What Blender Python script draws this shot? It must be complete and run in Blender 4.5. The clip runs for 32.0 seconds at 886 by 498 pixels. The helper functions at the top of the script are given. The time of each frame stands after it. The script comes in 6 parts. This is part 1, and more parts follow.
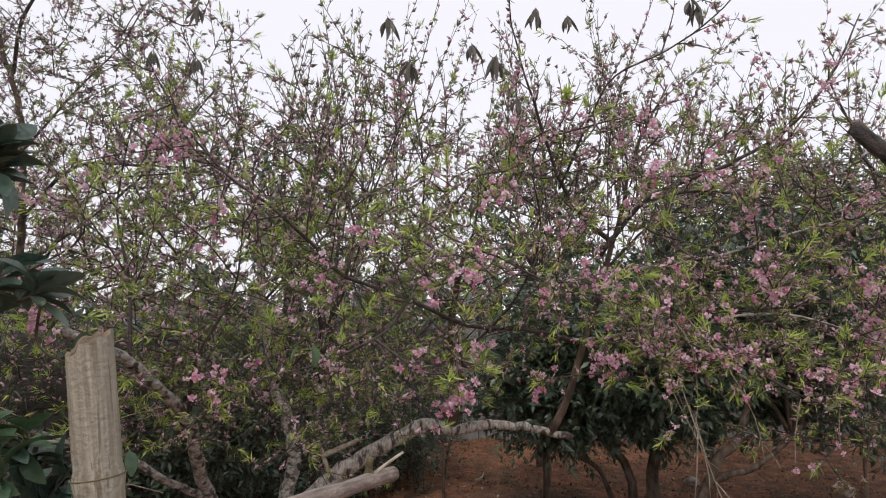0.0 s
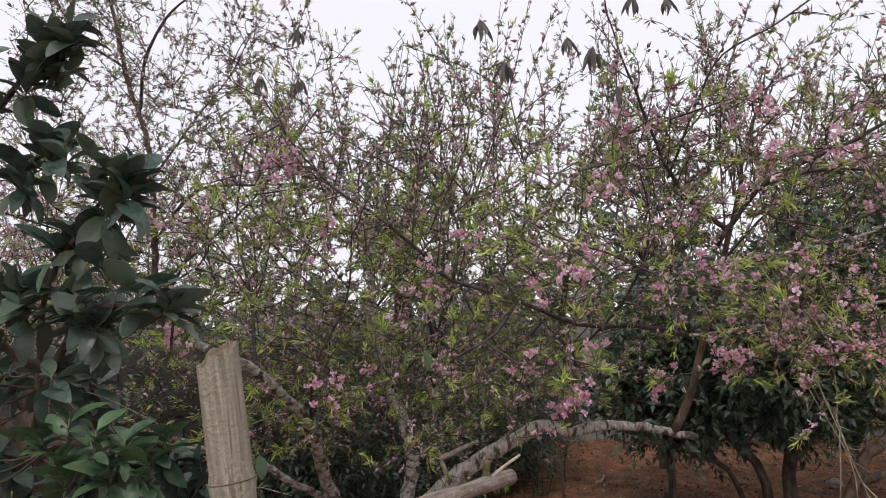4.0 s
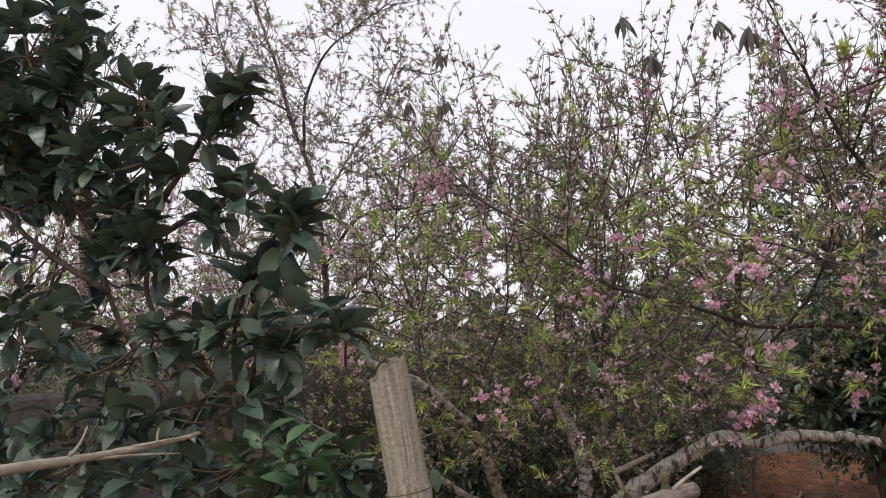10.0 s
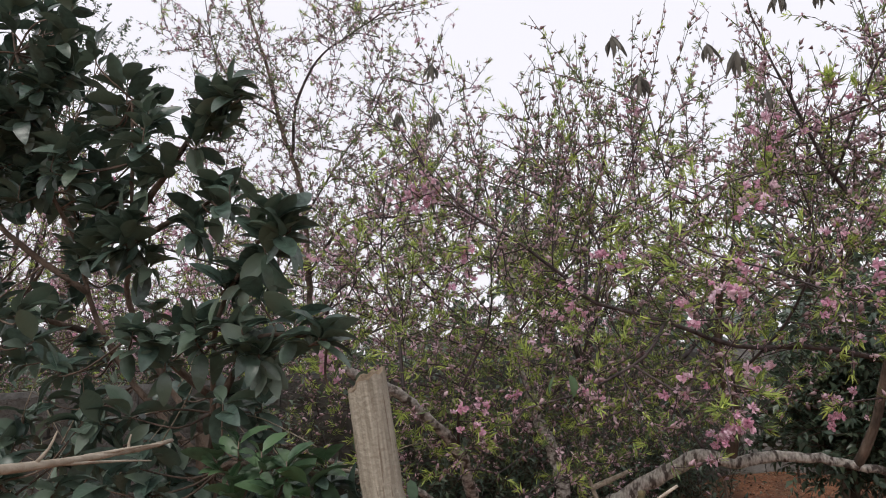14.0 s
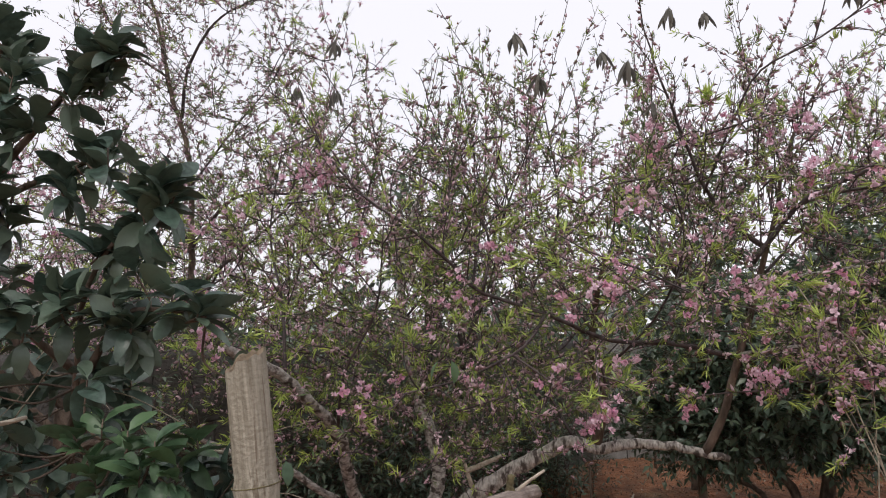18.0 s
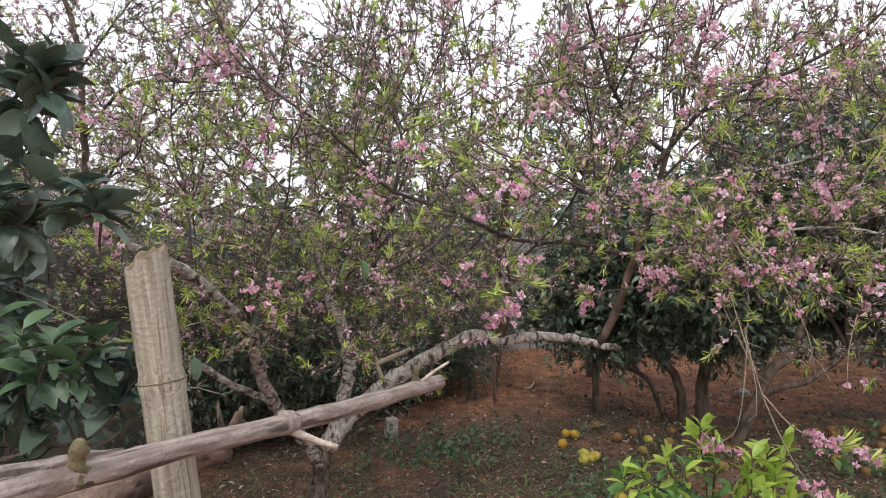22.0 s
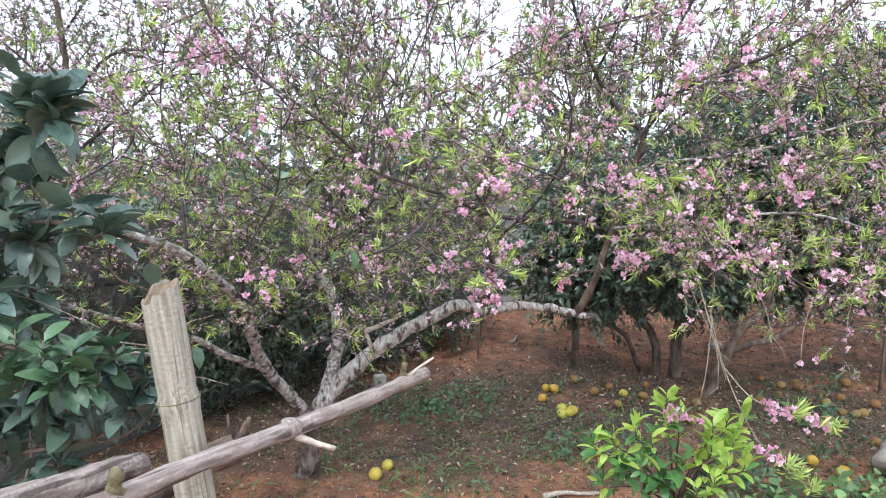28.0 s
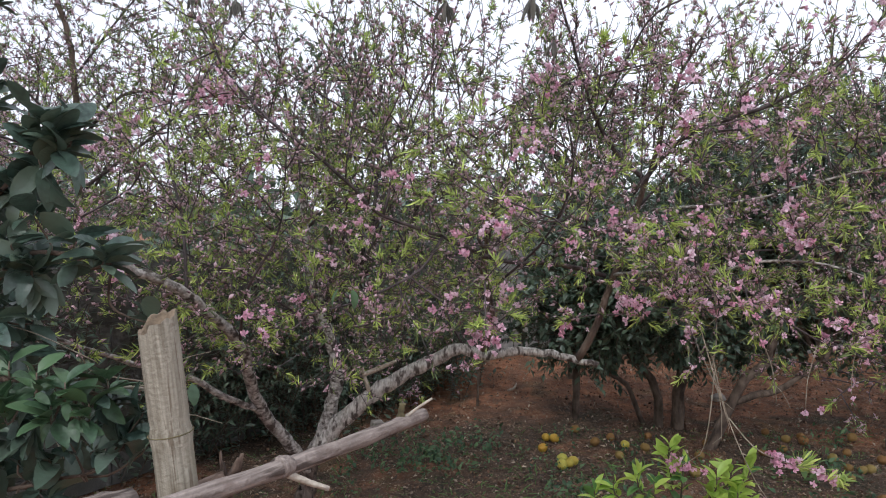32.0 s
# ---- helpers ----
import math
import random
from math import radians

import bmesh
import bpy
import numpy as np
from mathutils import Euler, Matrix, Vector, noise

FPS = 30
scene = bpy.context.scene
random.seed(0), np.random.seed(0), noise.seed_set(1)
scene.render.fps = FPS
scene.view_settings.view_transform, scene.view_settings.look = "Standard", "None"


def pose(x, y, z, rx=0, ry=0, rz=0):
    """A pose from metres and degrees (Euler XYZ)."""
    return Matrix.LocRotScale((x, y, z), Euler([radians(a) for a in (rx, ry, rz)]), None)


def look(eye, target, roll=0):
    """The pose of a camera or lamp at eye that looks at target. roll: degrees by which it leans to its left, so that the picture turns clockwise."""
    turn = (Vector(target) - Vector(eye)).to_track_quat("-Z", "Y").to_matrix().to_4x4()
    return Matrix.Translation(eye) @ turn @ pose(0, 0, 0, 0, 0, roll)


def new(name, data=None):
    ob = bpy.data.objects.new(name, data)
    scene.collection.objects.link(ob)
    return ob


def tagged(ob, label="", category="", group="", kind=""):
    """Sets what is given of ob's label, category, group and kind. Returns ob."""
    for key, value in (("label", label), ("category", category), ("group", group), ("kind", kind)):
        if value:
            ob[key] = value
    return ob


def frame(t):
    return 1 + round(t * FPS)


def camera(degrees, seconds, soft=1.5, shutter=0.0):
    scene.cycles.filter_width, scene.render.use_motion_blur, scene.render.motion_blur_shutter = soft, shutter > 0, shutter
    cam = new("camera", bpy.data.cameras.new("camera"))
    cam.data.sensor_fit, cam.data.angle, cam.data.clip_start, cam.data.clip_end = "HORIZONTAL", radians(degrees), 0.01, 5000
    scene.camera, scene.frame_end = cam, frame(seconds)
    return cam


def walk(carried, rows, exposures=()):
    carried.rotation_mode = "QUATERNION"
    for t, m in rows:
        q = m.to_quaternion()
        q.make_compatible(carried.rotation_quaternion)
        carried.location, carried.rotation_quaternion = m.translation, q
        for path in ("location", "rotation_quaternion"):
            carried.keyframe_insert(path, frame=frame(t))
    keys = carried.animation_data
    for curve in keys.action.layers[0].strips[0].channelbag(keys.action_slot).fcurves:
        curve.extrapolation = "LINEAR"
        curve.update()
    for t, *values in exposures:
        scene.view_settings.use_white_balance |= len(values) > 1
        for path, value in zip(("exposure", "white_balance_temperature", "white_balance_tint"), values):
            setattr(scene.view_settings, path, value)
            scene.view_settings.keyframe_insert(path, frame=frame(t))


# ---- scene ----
cam = camera(67.1, 32.0, soft=1.0)
PATH = [
    (0, (-0.025, 0.012, 1.498), (0.125, 1.995, 1.707), 0.2),
    (0.5, (-0.024, 0.009, 1.496), (0.086, 1.996, 1.703), -0.1),
    (1, (-0.02, 0.011, 1.496), (0.038, 2.0, 1.692), 0.1),
    (1.5, (-0.019, 0.012, 1.497), (-0.022, 2.003, 1.685), -0.0),
    (2, (-0.016, 0.015, 1.498), (-0.086, 2.005, 1.686), -0.5),
    (2.5, (-0.016, 0.019, 1.5), (-0.125, 2.006, 1.695), -0.8),
    (3, (-0.02, 0.02, 1.498), (-0.145, 2.005, 1.712), -1.2),
    (3.5, (-0.023, 0.02, 1.498), (-0.168, 2.003, 1.714), -1.7),
    (5.5, (-0.028, 0.022, 1.499), (-0.31, 1.987, 1.74), -2.8),
    (6, (-0.029, 0.024, 1.497), (-0.39, 1.976, 1.744), -3.2),
    (6.5, (-0.028, 0.024, 1.497), (-0.446, 1.962, 1.758), -3.5),
    (7, (-0.026, 0.022, 1.495), (-0.489, 1.949, 1.762), -3.9),
    (7.5, (-0.025, 0.022, 1.493), (-0.526, 1.938, 1.774), -4.2),
    (8, (-0.026, 0.022, 1.494), (-0.559, 1.927, 1.788), -4.2),
    (8.5, (-0.026, 0.022, 1.494), (-0.573, 1.923, 1.793), -4.2),
    (9, (-0.025, 0.022, 1.494), (-0.584, 1.92, 1.786), -4.3),
    (9.5, (-0.025, 0.02, 1.493), (-0.598, 1.914, 1.786), -4.3),
    (10, (-0.026, 0.02, 1.492), (-0.636, 1.902, 1.778), -4.6),
    (10.5, (-0.025, 0.02, 1.493), (-0.663, 1.893, 1.783), -4.5),
    (11, (-0.025, 0.02, 1.494), (-0.671, 1.888, 1.8), -4.2),
    (11.5, (-0.023, 0.019, 1.495), (-0.669, 1.886, 1.805), -4.0),
    (12, (-0.022, 0.018, 1.496), (-0.66, 1.888, 1.805), -3.8),
    (12.5, (-0.021, 0.018, 1.496), (-0.642, 1.894, 1.808), -3.3),
    (13, (-0.021, 0.018, 1.496), (-0.631, 1.896, 1.813), -3.3),
    (13.5, (-0.02, 0.018, 1.496), (-0.619, 1.9, 1.81), -3.2),
    (14, (-0.02, 0.02, 1.496), (-0.589, 1.912, 1.808), -2.9),
    (14.5, (-0.021, 0.02, 1.496), (-0.552, 1.921, 1.821), -2.6),
    (16.5, (-0.017, 0.019, 1.495), (-0.454, 1.948, 1.786), -2.0),
    (17, (-0.017, 0.016, 1.497), (-0.392, 1.962, 1.768), -1.5),
    (17.5, (-0.015, 0.016, 1.499), (-0.326, 1.975, 1.755), -0.8),
    (18, (-0.014, 0.015, 1.499), (-0.274, 1.982, 1.754), -0.5),
    (18.5, (-0.014, 0.015, 1.501), (-0.235, 1.987, 1.749), -0.3),
    (19, (-0.014, 0.016, 1.501), (-0.215, 1.991, 1.742), -0.2),
    (19.5, (-0.013, 0.016, 1.502), (-0.176, 1.997, 1.726), -0.0),
    (20, (-0.009, 0.013, 1.502), (-0.108, 2.002, 1.692), -0.0),
    (20.5, (-0.007, 0.008, 1.501), (-0.035, 2.002, 1.64), -0.2),
    (21, (-0.005, 0.006, 1.5), (-0.016, 2.006, 1.551), -0.0),
    (21.5, (-0.004, 0.007, 1.501), (-0.014, 2.007, 1.49), 0.1),
    (22, (-0.003, 0.008, 1.502), (-0.011, 2.007, 1.452), 0.1),
    (22.5, (-0.002, 0.005, 1.503), (0.002, 2.003, 1.413), 0.1),
    (23, (0.0, 0.0, 1.5), (0.0, 1.997, 1.391), -0.0),
    (23.5, (0.0, 0.001, 1.501), (-0.004, 1.996, 1.359), -0.1),
    (24, (-0.001, 0.003, 1.502), (0.005, 1.996, 1.328), 0.0),
    (24.5, (-0.002, 0.003, 1.503), (0.003, 1.996, 1.331), 0.0),
    (25, (0.0, 0.005, 1.509), (-0.002, 1.996, 1.316), 0.4),
    (25.5, (0.005, 0.002, 1.523), (0.027, 1.988, 1.285), -0.2),
    (27.5, (0.005, -0.093, 1.649), (0.034, 1.894, 1.421), -0.3),
    (28, (-0.001, -0.106, 1.673), (0.034, 1.881, 1.447), 0.1),
    (28.5, (-0.005, -0.119, 1.687), (0.039, 1.867, 1.456), -0.0),
    (29, (-0.004, -0.131, 1.696), (0.039, 1.856, 1.473), -0.3),
    (29.5, (-0.001, -0.133, 1.701), (0.042, 1.851, 1.459), -0.4),
    (30, (-0.004, -0.13, 1.7), (0.044, 1.855, 1.461), -0.2),
    (30.5, (-0.007, -0.122, 1.693), (0.043, 1.865, 1.473), 0.3),
    (31, (-0.006, -0.113, 1.678), (0.043, 1.878, 1.492), 0.8),
    (31.5, (-0.004, -0.108, 1.659), (0.033, 1.889, 1.541), 1.3),
    (32, (0.0, -0.104, 1.65), (0.03, 1.894, 1.566), 1.1),
]
walk(cam, [(t, look(eye, target, roll)) for t, eye, target, roll in PATH],
     exposures=[(0.0, -0.20, 6500, 10), (6.0, -0.19, 6500, 10), (20.0, -0.15, 6500, 10), (22.0, 0.42, 6400, 10), (23.0, 0.90, 6150, 9), (23.5, 0.92, 6000, 8), (25.0, 1.17, 5700, 6), (25.5, 1.22, 5700, 5), (29.0, 1.10, 5600, 5), (31.0, 1.05, 5600, 6), (32.0, 0.08, 5950, 8)])

# ---- light ----
world = bpy.data.worlds.new("overcast_sky")
scene.world = world
world.use_nodes = True
wn = world.node_tree.nodes
wl = world.node_tree.links
sky = wn.new("ShaderNodeTexSky")
sky.sky_type = "NISHITA"
sky.sun_disc = False
sky.sun_elevation = radians(52)
sky.sun_rotation = radians(205)
sky.dust_density = 6.0
haze = wn.new("ShaderNodeMix")
haze.data_type = "RGBA"
haze.inputs["Factor"].default_value = 0.82
haze.inputs["B"].default_value = (8.55, 8.35, 8.85, 1)
wl.new(sky.outputs["Color"], haze.inputs["A"])
wl.new(haze.outputs["Result"], wn["Background"].inputs["Color"])
wn["Background"].inputs["Strength"].default_value = 0.148

sun_data = bpy.data.lights.new("sun", "SUN")
sun_data.energy = 1.1
sun_data.angle = radians(14)
sun_data.color = (1.0, 0.97, 0.92)
sun = new("sun", sun_data)
sun.matrix_world = look((-2.2, -4.6, 7.0), (0.0, 0.0, 0.0))


# ---- materials ----
def material(name, base, rough=0.7, spread=0.25, scale=8.0, bump=0.0, bump_scale=60.0, second=None, translucent=0.0,
             random_from="", tint=None, stretch=(1, 1, 1), metallic=0.0, spec=0.5, stain=None, stain_scale=3.0, stain_at=0.6, blotch=False, crack=None, crack_scale=40.0, power=1.5):
    """A surface with grain, stains and, where asked, a colour that varies from piece to piece."""
    mat = bpy.data.materials.new(name)
    mat.use_nodes = True
    n, l = mat.node_tree.nodes, mat.node_tree.links
    bsdf = n["Principled BSDF"]
    coord = n.new("ShaderNodeTexCoord")
    mapping = n.new("ShaderNodeMapping")
    mapping.inputs["Scale"].default_value = stretch
    l.new(coord.outputs["Object"], mapping.inputs["Vector"])
    fine = n.new("ShaderNodeTexNoise")
    fine.inputs["Scale"].default_value = scale
    fine.inputs["Detail"].default_value = 5
    l.new(mapping.outputs["Vector"], fine.inputs["Vector"])
    ramp = n.new("ShaderNodeMix")
    ramp.data_type = "RGBA"
    dark = tuple(c * (1 - spread) for c in base)
    light = second if second else tuple(min(1, c * (1 + spread)) for c in base)
    ramp.inputs["A"].default_value = (*dark, 1)
    ramp.inputs["B"].default_value = (*light, 1)
    stretch_fac = n.new("ShaderNodeMapRange")
    stretch_fac.inputs["From Min"].default_value = 0.32
    stretch_fac.inputs["From Max"].default_value = 0.68
    l.new(fine.outputs["Fac"], stretch_fac.inputs["Value"])
    l.new(stretch_fac.outputs["Result"], ramp.inputs["Factor"])
    colour = ramp.outputs["Result"]
    if stain:
        wide = n.new("ShaderNodeTexNoise")
        wide.inputs["Scale"].default_value = stain_scale
        wide.inputs["Detail"].default_value = 6
        l.new((coord.outputs["Object"] if blotch else mapping.outputs["Vector"]), wide.inputs["Vector"])
        edge = n.new("ShaderNodeMapRange")
        edge.inputs["From Min"].default_value = stain_at
        edge.inputs["From Max"].default_value = stain_at + 0.1
        l.new(wide.outputs["Fac"], edge.inputs["Value"])
        over = n.new("ShaderNodeMix")
        over.data_type = "RGBA"
        over.inputs["B"].default_value = (*stain, 1)
        l.new(colour, over.inputs["A"])
        l.new(edge.outputs["Result"], over.inputs["Factor"])
        colour = over.outputs["Result"]
    if crack:
        vein = n.new("ShaderNodeTexNoise")
        vein.inputs["Scale"].default_value = crack_scale
        vein.inputs["Detail"].default_value = 3
        l.new(mapping.outputs["Vector"], vein.inputs["Vector"])
        middle = n.new("ShaderNodeMapRange")
        middle.inputs["From Min"].default_value = 0.56
        middle.inputs["From Max"].default_value = 0.64
        l.new(vein.outputs["Fac"], middle.inputs["Value"])
        line_mix = n.new("ShaderNodeMix")
        line_mix.data_type = "RGBA"
        line_mix.inputs["B"].default_value = (*crack, 1)
        l.new(colour, line_mix.inputs["A"])
        l.new(middle.outputs[0], line_mix.inputs["Factor"])
        colour = line_mix.outputs["Result"]
    if random_from:
        source = n.new("ShaderNodeNewGeometry" if random_from == "island" else "ShaderNodeObjectInfo")
        value = source.outputs["Random Per Island" if random_from == "island" else "Random"]
        piece = n.new("ShaderNodeMix")
        piece.data_type = "RGBA"
        piece.inputs["B"].default_value = (*tint, 1)
        l.new(colour, piece.inputs["A"])
        curve = n.new("ShaderNodeMath")
        curve.operation = "POWER"
        curve.inputs[1].default_value = power
        l.new(value, curve.inputs[0])
        l.new(curve.outputs[0], piece.inputs["Factor"])
        colour = piece.outputs["Result"]
    l.new(colour, bsdf.inputs["Base Color"])
    bsdf.inputs["Roughness"].default_value = rough
    bsdf.inputs["Metallic"].default_value = metallic
    bsdf.inputs["Specular IOR Level"].default_value = spec
    if bump:
        rough_noise = n.new("ShaderNodeTexNoise")
        rough_noise.inputs["Scale"].default_value = bump_scale
        rough_noise.inputs["Detail"].default_value = 4
        l.new((coord.outputs["Object"] if blotch else mapping.outputs["Vector"]), rough_noise.inputs["Vector"])
        relief = n.new("ShaderNodeBump")
        relief.inputs["Strength"].default_value = bump
        relief.inputs["Distance"].default_value = 0.02
        l.new(rough_noise.outputs["Fac"], relief.inputs["Height"])
        l.new(relief.outputs["Normal"], bsdf.inputs["Normal"])
    if translucent:
        shine = n.new("ShaderNodeBsdfTranslucent")
        l.new(colour, shine.inputs["Color"])
        mix = n.new("ShaderNodeMixShader")
        mix.inputs["Fac"].default_value = translucent
        l.new(bsdf.outputs["BSDF"], mix.inputs[1])
        l.new(shine.outputs["BSDF"], mix.inputs[2])
        l.new(mix.outputs["Shader"], n["Material Output"].inputs["Surface"])
    return mat


M = {}
M["pale_bark"] = material("pale_peach_bark", (0.30, 0.27, 0.24), 0.8, 0.3, 40, 0.4, 80, second=(0.56, 0.53, 0.48), stretch=(2.2, 1, 1), stain=(0.07, 0.055, 0.047), stain_scale=17, stain_at=0.52)
M["bark"] = material("peach_bark", (0.24, 0.21, 0.185), 0.85, 0.35, 50, 0.5, 80, second=(0.52, 0.49, 0.45), stretch=(1, 1, 1.3),
                     stain=(0.065, 0.05, 0.042), stain_scale=26, stain_at=0.51)
M["twig"] = material("peach_twig", (0.040, 0.029, 0.030), 0.7, 0.4, 30, 0.3, 90, second=(0.105, 0.080, 0.078))
M["dry_twig"] = material("dry_twig", (0.26, 0.21, 0.15), 0.8, 0.3, 30, 0.3, 90, second=(0.40, 0.35, 0.27))
M["old_bark"] = material("citrus_bark", (0.085, 0.058, 0.042), 0.9, 0.45, 18, 0.7, 50, second=(0.19, 0.14, 0.105), stretch=(1, 1, 0.5))
M["trunk_bark"] = material("trunk_bark", (0.075, 0.05, 0.038), 0.92, 0.45, 30, 1.0, 40, second=(0.21, 0.165, 0.135), stretch=(1, 1, 0.4), crack=(0.03, 0.02, 0.015), crack_scale=40)
# Darker than old_bark so that the cut limb looks unlit under the sun.
M["shaded_bark"] = material("shaded_dead_bark", (0.030, 0.025, 0.022), 0.9, 0.4, 20, 0.7, 50, second=(0.075, 0.064, 0.058))
M["young_leaf"] = material("peach_leaf", (0.22, 0.32, 0.075), 0.45, 0.2, 40, translucent=0.35, random_from="island", tint=(0.64, 0.75, 0.20), power=1.2)
M["mature_leaf"] = material("peach_leaf_dark", (0.095, 0.15, 0.05), 0.5, 0.25, 40, translucent=0.25, random_from="island", tint=(0.30, 0.36, 0.13))
M["pink"] = material("blossom_pink", (0.60, 0.33, 0.44), 0.6, 0.2, 60, translucent=0.35, random_from="island", tint=(0.84, 0.70, 0.75), power=1.0)
M["pink_piece"] = material("blossom_pink_piece", (0.69, 0.345, 0.475), 0.6, 0.35, 90, translucent=0.35, random_from="object", tint=(0.89, 0.71, 0.80), power=1.2)
M["bud"] = material("faded_blossom", (0.23, 0.145, 0.15), 0.7, 0.2, 60, translucent=0.2, random_from="island", tint=(0.70, 0.50, 0.55))
M["calyx"] = material("blossom_centre", (0.30, 0.06, 0.08), 0.7, 0.2, 60)
M["dead_leaf"] = material("dead_leaf", (0.11, 0.105, 0.095), 0.8, 0.3, 40, translucent=0.4, random_from="island", tint=(0.22, 0.21, 0.18))
M["citrus_leaf"] = material("citrus_leaf", (0.066, 0.105, 0.074), 0.32, 0.3, 25, 0.15, 40, translucent=0.22, random_from="island", tint=(0.165, 0.215, 0.14))
M["citrus_leaf_near"] = material("broad_citrus_leaf", (0.050, 0.083, 0.064), 0.33, 0.4, 60, 0.15, 40, translucent=0.15, random_from="island", tint=(0.12, 0.165, 0.115), power=1.6)
M["citrus_leaf_piece"] = material("citrus_leaf_piece", (0.050, 0.083, 0.064), 0.33, 0.4, 70, 0.15, 40, translucent=0.15, random_from="object", tint=(0.12, 0.165, 0.115), power=1.6)
M["bright_leaf"] = material("new_citrus_leaf", (0.29, 0.44, 0.075), 0.4, 0.2, 30, translucent=0.4, random_from="object", tint=(0.54, 0.67, 0.15))
M["green_leaf"] = material("young_citrus_leaf", (0.07, 0.16, 0.045), 0.4, 0.25, 30, translucent=0.2, random_from="object", tint=(0.12, 0.25, 0.06))
M["fresh_leaf"] = material("fresh_citrus_leaf", (0.055, 0.105, 0.055), 0.42, 0.35, 50, 0.15, 40, translucent=0.2, random_from="object", tint=(0.10, 0.175, 0.08))
M["bamboo"] = material("weathered_bamboo", (0.24, 0.212, 0.155), 0.75, 0.2, 150, 0.3, 120, second=(0.365, 0.335, 0.265), stretch=(1, 1, 0.05),
                       stain=(0.21, 0.185, 0.115), stain_scale=5, stain_at=0.53, blotch=True, crack=(0.17, 0.14, 0.10), crack_scale=130)
M["bamboo_in"] = material("cut_bamboo", (0.20, 0.15, 0.10), 0.9, 0.4, 40, 0.5, 60)
M["log"] = material("bare_log", (0.185, 0.145, 0.122), 0.8, 0.25, 120, 0.4, 90, second=(0.33, 0.275, 0.24), stretch=(1, 1, 0.10),
                    stain=(0.15, 0.11, 0.09), stain_scale=9, stain_at=0.56, blotch=True, crack=(0.075, 0.055, 0.045), crack_scale=55)
M["stained_log"] = material("stained_log", (0.15, 0.098, 0.07), 0.85, 0.3, 70, 0.5, 60, second=(0.255, 0.18, 0.135), stretch=(1, 1, 0.2),
                            stain=(0.05, 0.034, 0.026), stain_scale=10, stain_at=0.50, blotch=True, crack=(0.06, 0.04, 0.03), crack_scale=26)
M["pale_wood"] = material("pale_wood", (0.36, 0.30, 0.23), 0.8, 0.25, 60, 0.4, 80, second=(0.50, 0.44, 0.36))
M["grey_wood"] = material("grey_wood", (0.18, 0.165, 0.13), 0.85, 0.25, 90, 0.5, 80, second=(0.30, 0.275, 0.225), stretch=(1, 1, 0.1), stain=(0.12, 0.115, 0.065), stain_scale=9, stain_at=0.54, blotch=True)
M["moss"] = material("mossy_stub", (0.13, 0.11, 0.055), 0.9, 0.4, 40, 0.5, 60)
# The west wall's base colour is darkened for the canopy's shading; stains lie over it.
M["block"] = material("shaded_concrete_block", (0.095, 0.091, 0.083), 0.92, 0.3, 14, 0.6, 70, second=(0.17, 0.163, 0.15), random_from="object",
                      tint=(0.11, 0.105, 0.095), stain=(0.06, 0.058, 0.046), stain_scale=2.5, stain_at=0.52)
M["pale_block"] = material("pale_concrete_block", (0.26, 0.255, 0.245), 0.92, 0.25, 14, 0.5, 70, second=(0.38, 0.37, 0.355), random_from="object",
                           tint=(0.28, 0.275, 0.26), stain=(0.18, 0.175, 0.16), stain_scale=2.5, stain_at=0.55)
M["mortar"] = material("mortar", (0.10, 0.096, 0.09), 0.95, 0.3, 20, 0.5, 80)
M["stone"] = material("field_stone", (0.30, 0.26, 0.22), 0.85, 0.3, 12, 0.5, 40, second=(0.45, 0.41, 0.36))
M["fruit"] = material("citrus_fruit", (0.50, 0.285, 0.03), 0.5, 0.3, 18, 0.25, 160, random_from="object", tint=(0.46, 0.42, 0.07))
M["rotten"] = material("rotting_fruit", (0.22, 0.105, 0.03), 0.7, 0.3, 30, 0.25, 120, random_from="object", tint=(0.28, 0.21, 0.06))
M["rag"] = material("white_sacking", (0.40, 0.39, 0.365), 0.85, 0.12, 40, 0.4, 60)
M["weed"] = material("weed", (0.075, 0.15, 0.04), 0.6, 0.3, 40, translucent=0.2, random_from="island", tint=(0.16, 0.27, 0.07))
M["blue_weed"] = material("leafy_weed", (0.05, 0.10, 0.05), 0.6, 0.3, 40, translucent=0.2, random_from="island", tint=(0.15, 0.24, 0.10))
M["broad_weed"] = material("broad_weed", (0.12, 0.20, 0.07), 0.5, 0.25, 30, translucent=0.25, random_from="island", tint=(0.30, 0.44, 0.17))
M["clod"] = material("soil_clod", (0.10, 0.055, 0.035), 0.95, 0.35, 60, random_from="island", tint=(0.36, 0.22, 0.14))
M["litter"] = material("leaf_litter", (0.085, 0.055, 0.038), 0.85, 0.35, 40, random_from="island", tint=(0.50, 0.40, 0.30), power=2.2)


